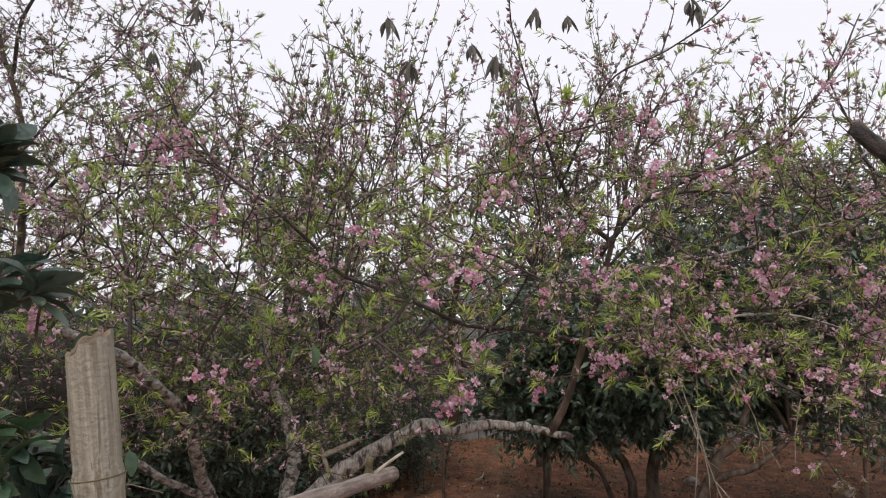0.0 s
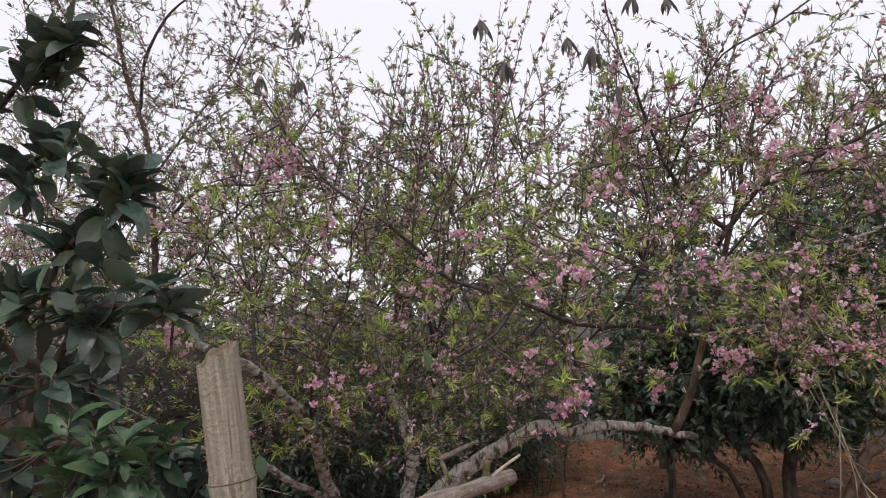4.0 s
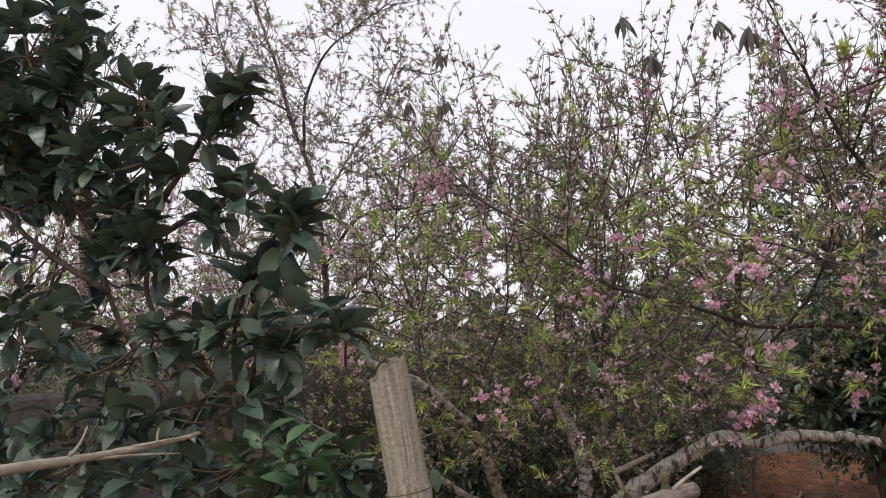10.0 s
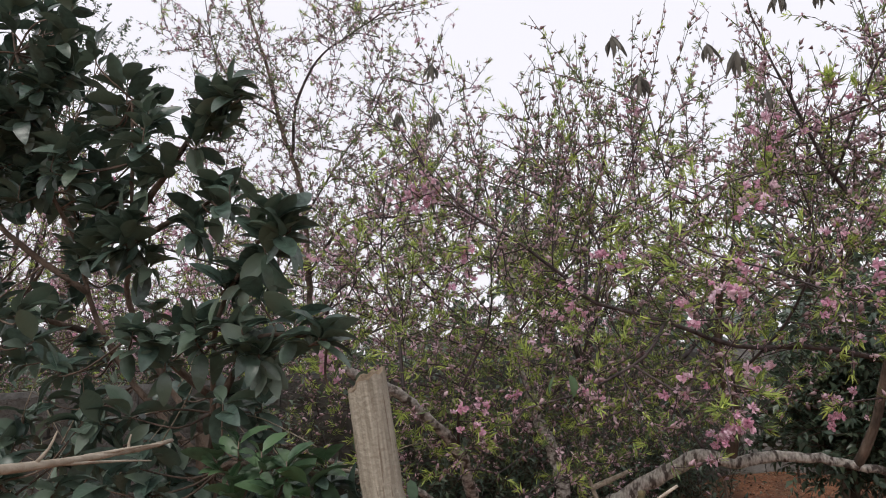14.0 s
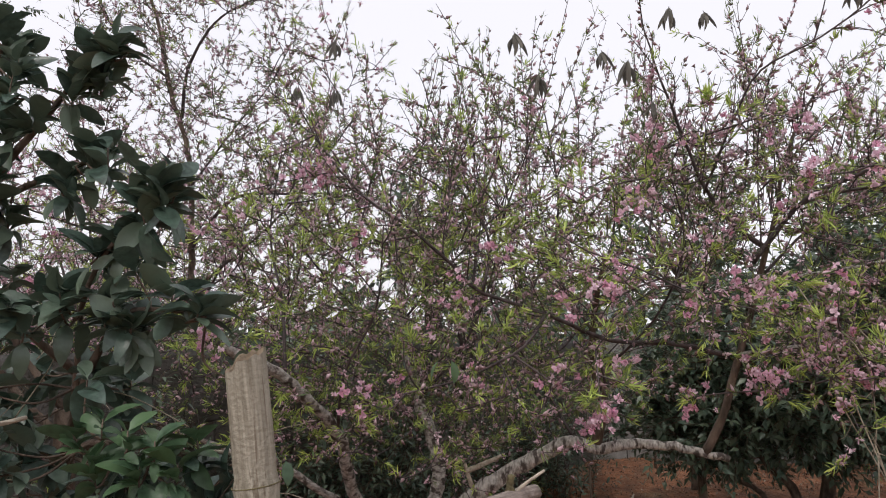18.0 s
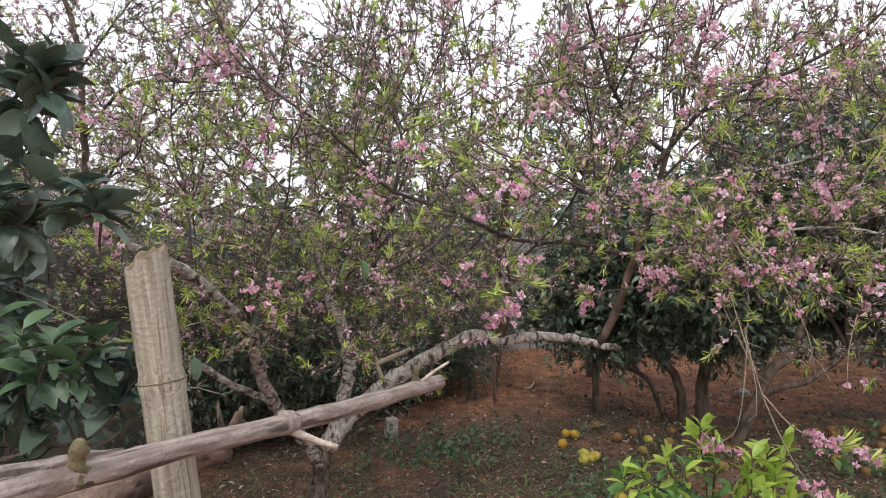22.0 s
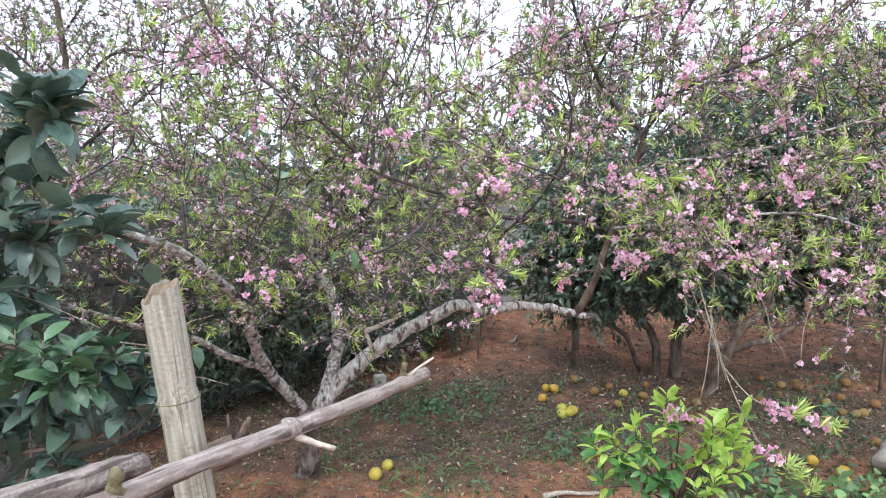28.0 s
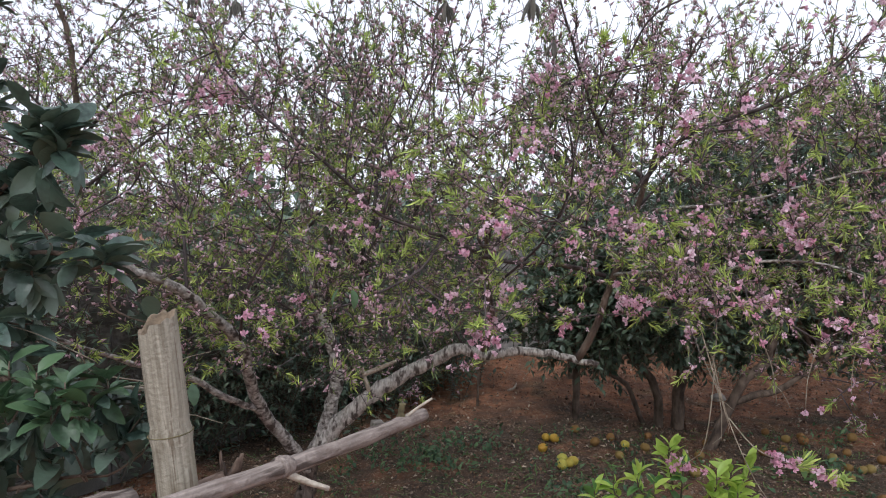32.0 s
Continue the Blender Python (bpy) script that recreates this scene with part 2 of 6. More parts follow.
def soil_material():
    mat = bpy.data.materials.new("orchard_soil")
    mat.use_nodes = True
    n, l = mat.node_tree.nodes, mat.node_tree.links
    bsdf = n["Principled BSDF"]
    geo = n.new("ShaderNodeTexCoord")

    def noise_node(scale, detail):
        tex = n.new("ShaderNodeTexNoise")
        tex.inputs["Scale"].default_value = scale
        tex.inputs["Detail"].default_value = detail
        l.new(geo.outputs["Object"], tex.inputs["Vector"])
        return tex.outputs["Fac"]

    def blend(fac, a, b):
        node = n.new("ShaderNodeMix")
        node.data_type = "RGBA"
        l.new(fac, node.inputs["Factor"])
        for key, value in (("A", a), ("B", b)):
            if isinstance(value, tuple):
                node.inputs[key].default_value = (*value, 1)
            else:
                l.new(value, node.inputs[key])
        return node.outputs["Result"]

    def remap(value, low, high):
        node = n.new("ShaderNodeMapRange")
        node.inputs["From Min"].default_value = low
        node.inputs["From Max"].default_value = high
        l.new(value, node.inputs["Value"])
        return node.outputs["Result"]

    red = blend(remap(noise_node(22, 6), 0.35, 0.65), (0.20, 0.078, 0.036), (0.40, 0.172, 0.085))
    brown = blend(remap(noise_node(30, 6), 0.35, 0.65), (0.042, 0.027, 0.018), (0.165, 0.096, 0.057))
    apart = n.new("ShaderNodeSeparateXYZ")
    l.new(geo.outputs["Object"], apart.inputs["Vector"])
    # tilled red earth lies beyond the leaf-strewn strip, and in bare patches within it
    wobble = n.new("ShaderNodeMath")
    wobble.operation = "MULTIPLY_ADD"
    wobble.inputs[1].default_value = 2.8
    l.new(noise_node(1.3, 4), wobble.inputs[0])
    l.new(apart.outputs["Y"], wobble.inputs[2])
    far = remap(wobble.outputs[0], 6.6, 7.3)
    patch = remap(noise_node(0.9, 5), 0.53, 0.64)
    # a bare reddish strip in front, before the litter begins
    front = n.new("ShaderNodeMath")
    front.operation = "MULTIPLY_ADD"
    front.inputs[1].default_value = -1.6
    front.inputs[2].default_value = 4.65
    l.new(noise_node(1.8, 5), front.inputs[0])
    strip = n.new("ShaderNodeMath")
    strip.operation = "SUBTRACT"
    l.new(front.outputs[0], strip.inputs[0])
    l.new(apart.outputs["Y"], strip.inputs[1])
    bare = remap(strip.outputs[0], 0.0, 0.7)
    wider = n.new("ShaderNodeMath")
    wider.operation = "MAXIMUM"
    l.new(patch, wider.inputs[0])
    l.new(bare, wider.inputs[1])
    patch = wider.outputs[0]
    both = n.new("ShaderNodeMath")
    both.operation = "MAXIMUM"
    l.new(far, both.inputs[0])
    l.new(patch, both.inputs[1])
    colour = blend(both.outputs[0], brown, red)
    green = remap(noise_node(2.3, 6), 0.56, 0.66)
    thin = n.new("ShaderNodeMath")
    thin.operation = "MULTIPLY"
    thin.inputs[1].default_value = 0.45
    l.new(green, thin.inputs[0])
    colour = blend(thin.outputs[0], colour, (0.055, 0.075, 0.035))
    crumbs = remap(noise_node(90, 4), 0.58, 0.66)
    colour = blend(crumbs, colour, (0.42, 0.31, 0.22))
    # irregular darker patches at medium scale
    dark_patches = remap(noise_node(5.5, 6), 0.40, 0.62)
    patch_strength = n.new("ShaderNodeMath")
    patch_strength.operation = "MULTIPLY"
    patch_strength.inputs[1].default_value = 0.55
    l.new(dark_patches, patch_strength.inputs[0])
    colour = blend(patch_strength.outputs[0], colour, (0.045, 0.032, 0.024))
    l.new(colour, bsdf.inputs["Base Color"])
    bsdf.inputs["Roughness"].default_value = 0.95
    relief = n.new("ShaderNodeBump")
    relief.inputs["Strength"].default_value = 1.0
    relief.inputs["Distance"].default_value = 0.03
    l.new(noise_node(45, 6), relief.inputs["Height"])
    l.new(relief.outputs["Normal"], bsdf.inputs["Normal"])
    return mat


M["soil"] = soil_material()

# ---- mesh helpers ----
rng = np.random.default_rng(7)


class Mesh:
    """Collects pieces of geometry with one material slot each, to become one mesh."""

    def __init__(self):
        self.v, self.f, self.m, self.count = [], [], [], 0

    def add(self, verts, faces, slot=0):
        verts = np.asarray(verts, float).reshape(-1, 3)
        self.v.append(verts)
        off = self.count
        self.f.extend([tuple(i + off for i in face) for face in faces])
        self.m.extend([slot] * len(faces))
        self.count += len(verts)

    def data(self, name, mats, smooth=True):
        mesh = bpy.data.meshes.new(name)
        verts = np.concatenate(self.v) if self.v else np.zeros((0, 3))
        mesh.from_pydata(verts.tolist(), [], self.f)
        for mat in mats:
            mesh.materials.append(mat)
        mesh.polygons.foreach_set("material_index", self.m)
        if smooth:
            mesh.polygons.foreach_set("use_smooth", [True] * len(self.f))
        mesh.update()
        return mesh


def part(name, mesh, mats, parent=None, label="", kind=""):
    """One mesh object, under a thing or a part where one is given."""
    ob = new(name, mesh.data(name, mats if isinstance(mats, (list, tuple)) else [mats]) if isinstance(mesh, Mesh) else mesh)
    if parent:
        ob.parent = parent
    return tagged(ob, label=label, kind=kind)


def thing(name, label, category, group="", kind="", at=(0, 0, 0)):
    ob = new(name)
    ob.empty_display_size = 0.1
    ob.location = at
    return tagged(ob, label, category, group, kind)


def curve_points(points, step):
    """A smooth line through the points, in steps of about that length."""
    p = np.asarray(points, float)
    p = np.vstack([2 * p[0] - p[1], p, 2 * p[-1] - p[-2]])
    out = []
    for a, b, c, d in zip(p[:-3], p[1:-2], p[2:-1], p[3:]):
        k = max(2, int(np.linalg.norm(c - b) / step))
        for u in np.linspace(0, 1, k, endpoint=False):
            out.append(0.5 * (2 * b + (c - a) * u + (2 * a - 5 * b + 4 * c - d) * u * u + (3 * b - a - 3 * c + d) * u ** 3))
    out.append(p[-2])
    return np.array(out)


def tube(mesh, line, r0, r1, sides=6, wobble=0.0, slot=0, ends=True, radii=None):
    line = np.asarray(line, float)
    k = len(line)
    ahead = np.gradient(line, axis=0)
    ahead /= np.linalg.norm(ahead, axis=1)[:, None] + 1e-9
    side = np.cross(ahead, (0.31, 0.22, 0.92))
    side /= np.linalg.norm(side, axis=1)[:, None] + 1e-9
    up = np.cross(side, ahead)
    r = np.linspace(r0, r1, k) if radii is None else np.asarray(radii)
    ang = np.linspace(0, 2 * math.pi, sides, endpoint=False)
    rr = r[:, None] * (1 + wobble * rng.normal(size=(k, sides)))
    verts = line[:, None] + rr[..., None] * (np.cos(ang)[None, :, None] * side[:, None] + np.sin(ang)[None, :, None] * up[:, None])
    faces = [(i * sides + j, i * sides + (j + 1) % sides, (i + 1) * sides + (j + 1) % sides, (i + 1) * sides + j)
             for i in range(k - 1) for j in range(sides)]
    if ends:
        faces.append(tuple(range((k - 1) * sides, k * sides)))
        faces.append(tuple(reversed(range(sides))))
    mesh.add(verts, faces, slot)


def turns(ahead, spin):
    """Turn matrices whose z axis is each given direction, spun about it."""
    z = np.asarray(ahead, float)
    z = z / (np.linalg.norm(z, axis=1)[:, None] + 1e-9)
    ref = np.where(np.abs(z[:, 2:]) > 0.95, (1.0, 0, 0), (0, 0, 1.0))
    x = np.cross(ref, z)
    x /= np.linalg.norm(x, axis=1)[:, None] + 1e-9
    y = np.cross(z, x)
    c, s = np.cos(spin)[:, None], np.sin(spin)[:, None]
    return np.stack([c * x + s * y, -s * x + c * y, z], -1)


def scatter(mesh, template, places, ahead, sizes, slot=None, spin=None):
    """Copies of a small template (verts, faces, slots), each with its z axis along a direction."""
    if len(places) == 0:
        return
    tv, tf, ts = template
    places = np.asarray(places, float)
    spin = rng.uniform(0, 2 * math.pi, len(places)) if spin is None else spin
    r = turns(ahead, spin) * np.asarray(sizes, float)[:, None, None]
    verts = np.einsum("nij,vj->nvi", r, tv) + places[:, None]
    base = mesh.count
    mesh.v.append(verts.reshape(-1, 3))
    mesh.count += len(places) * len(tv)
    for i in range(len(places)):
        off = base + i * len(tv)
        mesh.f.extend([tuple(a + off for a in face) for face in tf])
    mesh.m.extend((ts if slot is None else [slot] * len(tf)) * len(places))


def leaf_shape(length, width, droop=0.25, fold=0.25, fine=False):
    """A leaf from the origin along z, its face towards y."""
    rows = [(0.0, 0.04), (0.08, 0.12), (0.24, 0.72), (0.45, 0.98), (0.66, 0.96), (0.85, 0.62), (0.95, 0.30), (1.0, 0.04)] if fine else [(0.0, 0.05), (0.42, 1.0), (1.0, 0.02)]
    verts, faces = [], []
    for u, w in rows:
        y, z = -droop * length * u * u, length * u * (1 - 0.25 * droop * u)
        half = 0.5 * width * w
        verts += [(-half, y + fold * half, z), (0, y, z), (half, y + fold * half, z)]
    for i in range(len(rows) - 1):
        a = i * 3
        faces += [(a, a + 1, a + 4, a + 3), (a + 1, a + 2, a + 5, a + 4)]
    return np.array(verts), faces, [0] * len(faces)


def merged(pieces):
    verts, faces, slots, off = [], [], [], 0
    for v, f, s in pieces:
        verts.append(v)
        faces += [tuple(i + off for i in face) for face in f]
        slots += s
        off += len(v)
    return np.concatenate(verts), faces, slots


def leaning(shape, lean, around, lift=0.0):
    v, f, s = shape
    m = np.array(Matrix.Rotation(around, 3, "Z") @ Matrix.Rotation(lean, 3, "X"))
    return v @ m.T + np.array([0, 0, lift]), f, s


def tuft_shape(seed, count, length, width, spread=(0.35, 1.05), fine=False):
    """A rosette of narrow leaves at a shoot's tip."""
    r = np.random.default_rng(seed)
    pieces = []
    for i in range(count):
        size = length * r.uniform(0.6, 1.1)
        pieces.append(leaning(leaf_shape(size, width * r.uniform(0.8, 1.2), r.uniform(0.1, 0.5), 0.4, fine),
                              -r.uniform(*spread), i * 2.4 + r.uniform(-0.3, 0.3), -0.012 * i * length / 0.06 * 0.5))
    return merged(pieces)


def flower_shape(seed, petals=13, radius=0.021):
    """A loose double blossom: uneven strap-like petals that part and droop round a dark centre."""
    r = np.random.default_rng(seed)
    verts, faces, slots = [np.array([(0, 0, 0.0)])], [], []
    for i in range(petals):
        length = radius * r.uniform(0.55, 1.2)
        w = length * r.uniform(0.38, 0.72)
        curl, twist = r.uniform(-0.35, 0.25), r.uniform(-0.3, 0.3)
        v = np.array([(-w * 0.5, 0.16 * length + twist * w * 0.4, length * 0.6), (w * 0.5, 0.16 * length - twist * w * 0.4, length * 0.62),
                      (-w * 0.3, curl * length, length * r.uniform(0.9, 1.05)), (w * 0.25, curl * length, length), (0, -0.1 * length, length * 0.55)])
        v, _, _ = leaning((v, [], []), -r.uniform(0.25, 1.75), i * 2.4 + r.uniform(-0.4, 0.4))
        o = 1 + 5 * i
        verts.append(v)
        faces += [(0, o + 4, o), (0, o + 1, o + 4), (o, o + 4, o + 2), (o + 4, o + 3, o + 2), (o + 4, o + 1, o + 3)]
        slots += [0] * 5
    o = 1 + 5 * petals
    verts.append(np.array([(0.003, 0, 0.006), (-0.0015, 0.0026, 0.006), (-0.0015, -0.0026, 0.006), (0.002, 0, -0.009), (-0.001, 0.002, -0.009), (-0.001, -0.002, -0.009)]))
    faces += [(o, o + 1, 0), (o + 1, o + 2, 0), (o + 2, o, 0), (o + 4, o + 3, 0), (o + 5, o + 4, 0), (o + 3, o + 5, 0)]
    slots += [1] * 6
    return np.concatenate(verts), faces, slots


def bud_shape():
    v = np.array([(0, 0, 0), (0.004, 0, 0.005), (-0.002, 0.0035, 0.005), (-0.002, -0.0035, 0.005), (0, 0, 0.015)])
    return v, [(0, 2, 1), (0, 3, 2), (0, 1, 3), (1, 2, 4), (2, 3, 4), (3, 1, 4)], [0] * 6


TUFTS = [tuft_shape(s, 8 + s % 3, 0.050, 0.0066, (0.4, 1.45)) for s in range(4)]
BIG_TUFTS = [tuft_shape(20 + s, 8 + s % 3, 0.070, 0.0092, (0.45, 1.45), fine=True) for s in range(3)]
SPARSE = [tuft_shape(40 + s, 4, 0.040, 0.0060, (0.35, 1.4)) for s in range(3)]
FLOWERS = [flower_shape(s) for s in range(4)]
BUD = bud_shape()


def small_flower(seed, petals=6, radius=0.018):
    """A blossom seen from afar: a loose bunch of narrow folded petals."""
    r = np.random.default_rng(seed)
    verts, faces = [], []
    for i in range(petals):
        a, tilt, length = r.uniform(0, 6.28), r.uniform(-0.7, 1.2), radius * r.uniform(0.6, 1.25)
        root = r.normal(size=3) * 0.15 * radius
        verts.append(root)
        for da, q, lift in ((-0.34, 0.7, 0.2), (0.0, 1.0, 0.0), (0.34, 0.7, 0.2)):
            verts.append(root + (length * q * math.cos(a + da) * math.cos(tilt), length * q * math.sin(a + da) * math.cos(tilt), length * (q * math.sin(tilt) + lift)))
        faces.append((4 * i, 4 * i + 1, 4 * i + 2, 4 * i + 3))
    return np.array(verts), faces, [0] * petals


FAR_FLOWERS = [small_flower(90 + s) for s in range(4)]

# ---- ground ----
def height(x, y):
    """The lie of the land: level near the fence, a low bank of red earth behind."""
    bank = 0.10 * np.exp(-((x - 1.1) / 1.2) ** 2 - ((y - 7.4) / 0.9) ** 2)
    bank = bank + 0.04 * np.clip((y - 6.0) / 4.0, 0, 1)
    return bank + 0.014 * np.sin(3.1 * x + 1.3) * np.cos(2.7 * y) + 0.008 * np.sin(9.3 * x + 2.0 * y) * np.sin(8.1 * y - x)


def build_ground():
    xs = np.concatenate([-np.geomspace(400, 7, 12), np.linspace(-6.5, 8.5, 190), np.geomspace(9, 400, 12)])
    ys = np.concatenate([-np.geomspace(400, 3, 12), np.linspace(-2.5, 12.5, 190), np.geomspace(13, 400, 12)])
    gx, gy = np.meshgrid(xs, ys)
    near = (np.abs(gx) < 9) & (gy > -3) & (gy < 13)
    gz = height(gx, gy) * np.where(near, 1, 0.6) + np.where(near, rng.normal(size=gx.shape) * 0.006, 0)
    w = len(xs)
    mesh = Mesh()
    mesh.add(np.stack([gx, gy, gz], -1), [(j * w + i, j * w + i + 1, (j + 1) * w + i + 1, (j + 1) * w + i)
                                          for j in range(len(ys) - 1) for i in range(w - 1)])
    part("ground", mesh, M["soil"], None, "bare orchard soil, brown with litter and red where tilled", "structure")["category"] = "ground"


build_ground()


# ---- block wall behind the trees ----
def build_wall(name, start, end, mat="block", label="weathered concrete block wall round the orchard, canopy shading put into its grey", courses=7):
    start, end = np.array(start), np.array(end)
    run = end - start
    length = np.linalg.norm(run)
    run /= length
    across = np.array([-run[1], run[0]])
    root = thing(name, label, "wall", kind="structure", at=(*start, 0))
    m = Mesh()
    bw, bh, th = 0.40, 0.20, 0.14
    core = [(0, -0.055), (length, -0.055), (length, 0.055), (0, 0.055)]
    low = [(*(run * a + across * b), -0.2) for a, b in core]
    top = [(*(run * a + across * b), courses * bh + 0.02) for a, b in core]
    m.add(low + top, [(0, 1, 2, 3), (7, 6, 5, 4), (0, 4, 5, 1), (1, 5, 6, 2), (2, 6, 7, 3), (3, 7, 4, 0)])
    part("mortar", m, M["mortar"], root)
    b = Mesh()
    hx, hy, hz, c = bw / 2 - 0.006, th / 2, bh / 2 - 0.006, 0.008
    v = [(sx * (hx - c * (k == 0)), sy * (hy - c * (k == 1)), sz * (hz - c * (k == 2)))
         for sx in (-1, 1) for sy in (-1, 1) for sz in (-1, 1) for k in range(3)]
    bm = bmesh.new()
    for p in v:
        bm.verts.new(p)
    bmesh.ops.convex_hull(bm, input=bm.verts)
    data = bpy.data.meshes.new("block")
    bm.to_mesh(data)
    bm.free()
    data.materials.append(M[mat])
    turn = math.atan2(run[1], run[0])
    for row in range(courses):
        x = 0.2 if row % 2 == 0 else 0.4
        while x < length - 0.2:
            ob = new("block", data)
            ob.parent = root
            spot = run * x + across * rng.normal() * 0.003
            ob.matrix_basis = Matrix.Translation((spot[0], spot[1], row * bh + bh / 2 + 0.0)) @ Matrix.Rotation(turn + rng.normal() * 0.006, 4, "Z")
            x += bw


# ---- peach trees ----
def shoots(line, r0, spacing, length, up=0.55, out=0.7, start=0.1, side_bias=(0, 0, 0)):
    """Side shoots along a branch: lines with a radius each."""
    made = []
    total = np.linalg.norm(np.diff(line, axis=0), axis=1).sum()
    count = max(1, int(total * (1 - start) / spacing))
    for u in start + (1 - start) * (np.arange(count) + rng.uniform(0, 1, count)) / count:
        at = u * (len(line) - 1)
        i = min(int(at), len(line) - 2)
        p = line[i] + (line[i + 1] - line[i]) * (at - i)
        along = line[i + 1] - line[i]
        along /= np.linalg.norm(along) + 1e-9
        way = rng.normal(size=3)
        way -= along * (way @ along)
        way /= np.linalg.norm(way) + 1e-9
        way = way * out + along * rng.uniform(0.2, 0.8) + np.array([0, 0, up]) + np.array(side_bias)
        way /= np.linalg.norm(way)
        size = length * rng.uniform(0.45, 1.25) * (1.1 - 0.45 * u)
        bend = rng.normal(size=3) * 0.42 + np.array([0, 0, 0.16])
        k = 5
        s = np.linspace(0, 1, k)[:, None]
        made.append((p + way * size * s + bend * size * 0.5 * s * s + rng.normal(size=(k, 3)) * 0.012 * size * s, size))
    return made


class Crown:
    """Gathers a peach tree's twigs, leaves and blossoms, and then makes its parts."""

    def __init__(self):
        self.twigs, self.tips, self.ways, self.spots, self.spot_ways = Mesh(), [], [], [], []

    def dress(self, line, r0, spacing, length, levels=2, up=0.35, twig=0.0034, start=0.1, out=0.7, side_bias=(0, 0, 0)):
        lift = up * (0.15 + 0.85 * float(np.clip((np.mean(line[:, 2]) - 1.6) / 0.6, 0, 1)))
        for l1, s1 in shoots(line, r0, spacing, length, lift, out, start, side_bias):
            tube(self.twigs, l1, twig, twig * 0.45, 4, ends=False)
            self.note(l1)
            if levels > 1:
                for l2, s2 in shoots(l1, twig, 0.08, length * 0.45, lift * 0.8, 0.9, 0.15):
                    tube(self.twigs, l2, max(0.0014, twig * 0.5), 0.0009, 3, ends=False)
                    self.note(l2)
                    if rng.uniform() < 0.2:
                        for l3, s3 in shoots(l2, twig, 0.08, length * 0.22, 0.1, 1.0, 0.3):
                            tube(self.twigs, l3, 0.0011, 0.0007, 3, ends=False)
                            self.spots.append(l3[-1])
                            self.spot_ways.append(l3[-1] - l3[-2] + rng.normal(size=3) * 0.01)

    def fill(self, lines, targets, spacing=0.09, length=0.30, r0=0.0048, up=0.35, levels=2):
        """Branches from the limbs to places in the crown, each from the nearest wood so far, dressed with shoots."""
        pool = np.concatenate(lines)
        for target in sorted((np.asarray(t, float) for t in targets), key=lambda q: np.min(np.linalg.norm(pool - q, axis=1))):
            away = np.linalg.norm((pool - target) * (1, 1, 1.0), axis=1) + 0.8 * np.clip(pool[:, 2] - target[2], 0, 9)
            a = pool[np.argmin(away)]
            span = np.linalg.norm(target - a)
            bow = rng.normal(size=3) * 0.17 * span
            line = curve_points([a, a + (target - a) * 0.35 + bow, a + (target - a) * 0.7 + bow * 0.8 + (0, 0, 0.04 * span), target], 0.07)
            r = min(r0, 0.0024 + 0.006 * span)
            tube(self.twigs, line, r, r * 0.4, 5, ends=False)
            pool = np.concatenate([pool, line[1:]])
            self.note(line)
            self.dress(line, r, spacing, length, levels, up, min(0.0030, r * 0.7), 0.12, 0.9)

    def note(self, line):
        d = line[-1] - line[-2]
        self.tips.append(line[-1])
        self.ways.append(d / (np.linalg.norm(d) + 1e-9))
        for u in rng.uniform(0.1, 0.95, max(1, int(np.linalg.norm(line[-1] - line[0]) / 0.035))):
            at = u * (len(line) - 1)
            i = min(int(at), len(line) - 2)
            self.spots.append(line[i] + (line[i + 1] - line[i]) * (at - i))
            w = rng.normal(size=3)
            self.spot_ways.append(w / np.linalg.norm(w) + (line[i + 1] - line[i]) / np.linalg.norm(line[i + 1] - line[i]) * 0.6)

    def finish(self, root, leafy, bloom, near_blossoms):
        """leafy and bloom say, for places, how many of them bear leaves and blossoms."""
        part("brushwood", self.twigs, M["twig"], root, "thin dark reddish-brown twigs", "stuff")
        tips, ways = np.array(self.tips), np.array(self.ways)
        spots, sways = np.array(self.spots), np.array(self.spot_ways)
        leaves = Mesh()
        pick = rng.uniform(size=len(tips))
        lf = leafy(tips)
        for k in range(4):
            sel = (pick < lf) & (rng.integers(0, 4, len(tips)) == k)
            scatter(leaves, TUFTS[k], tips[sel], ways[sel], rng.uniform(0.6, 1.15, sel.sum()), 0)
        few = (pick >= lf) & (pick < lf + 0.5)
        scatter(leaves, SPARSE[0], tips[few], ways[few], rng.uniform(0.5, 0.9, few.sum()), 1)
        pick = rng.uniform(size=len(spots))
        lf = leafy(spots)
        for k in range(3):
            sel = (pick < lf * 0.26) & (rng.integers(0, 3, len(spots)) == k)
            scatter(leaves, SPARSE[k], spots[sel], sways[sel], rng.uniform(0.6, 1.2, sel.sum()), 0)
            sel = (pick > 1 - 0.34) & (rng.integers(0, 3, len(spots)) == k)
            scatter(leaves, SPARSE[k], spots[sel], sways[sel], rng.uniform(0.6, 1.3, sel.sum()), 1)
        part("leafage", leaves, [M["young_leaf"], M["mature_leaf"]], root, "narrow yellow-green young leaves in tufts", "stuff")
        flowers = Mesh()
        pick = rng.uniform(size=len(spots))
        # blossoms sit in clumps, with bare stretches of twig between them
        clump = np.array([noise.noise(Vector(p) * 5.5 + Vector((3.1, 0.7, 9.2))) for p in spots])
        bl = bloom(spots) * np.where(clump > 0.12, 1.9, np.where(clump > -0.05, 0.45, 0.12))
        for k in range(4):
            sel = (pick < bl * 0.7) & (rng.integers(0, 4, len(spots)) == k)
            scatter(flowers, FAR_FLOWERS[k], spots[sel], sways[sel], rng.uniform(0.55, 1.15, sel.sum()), 0)
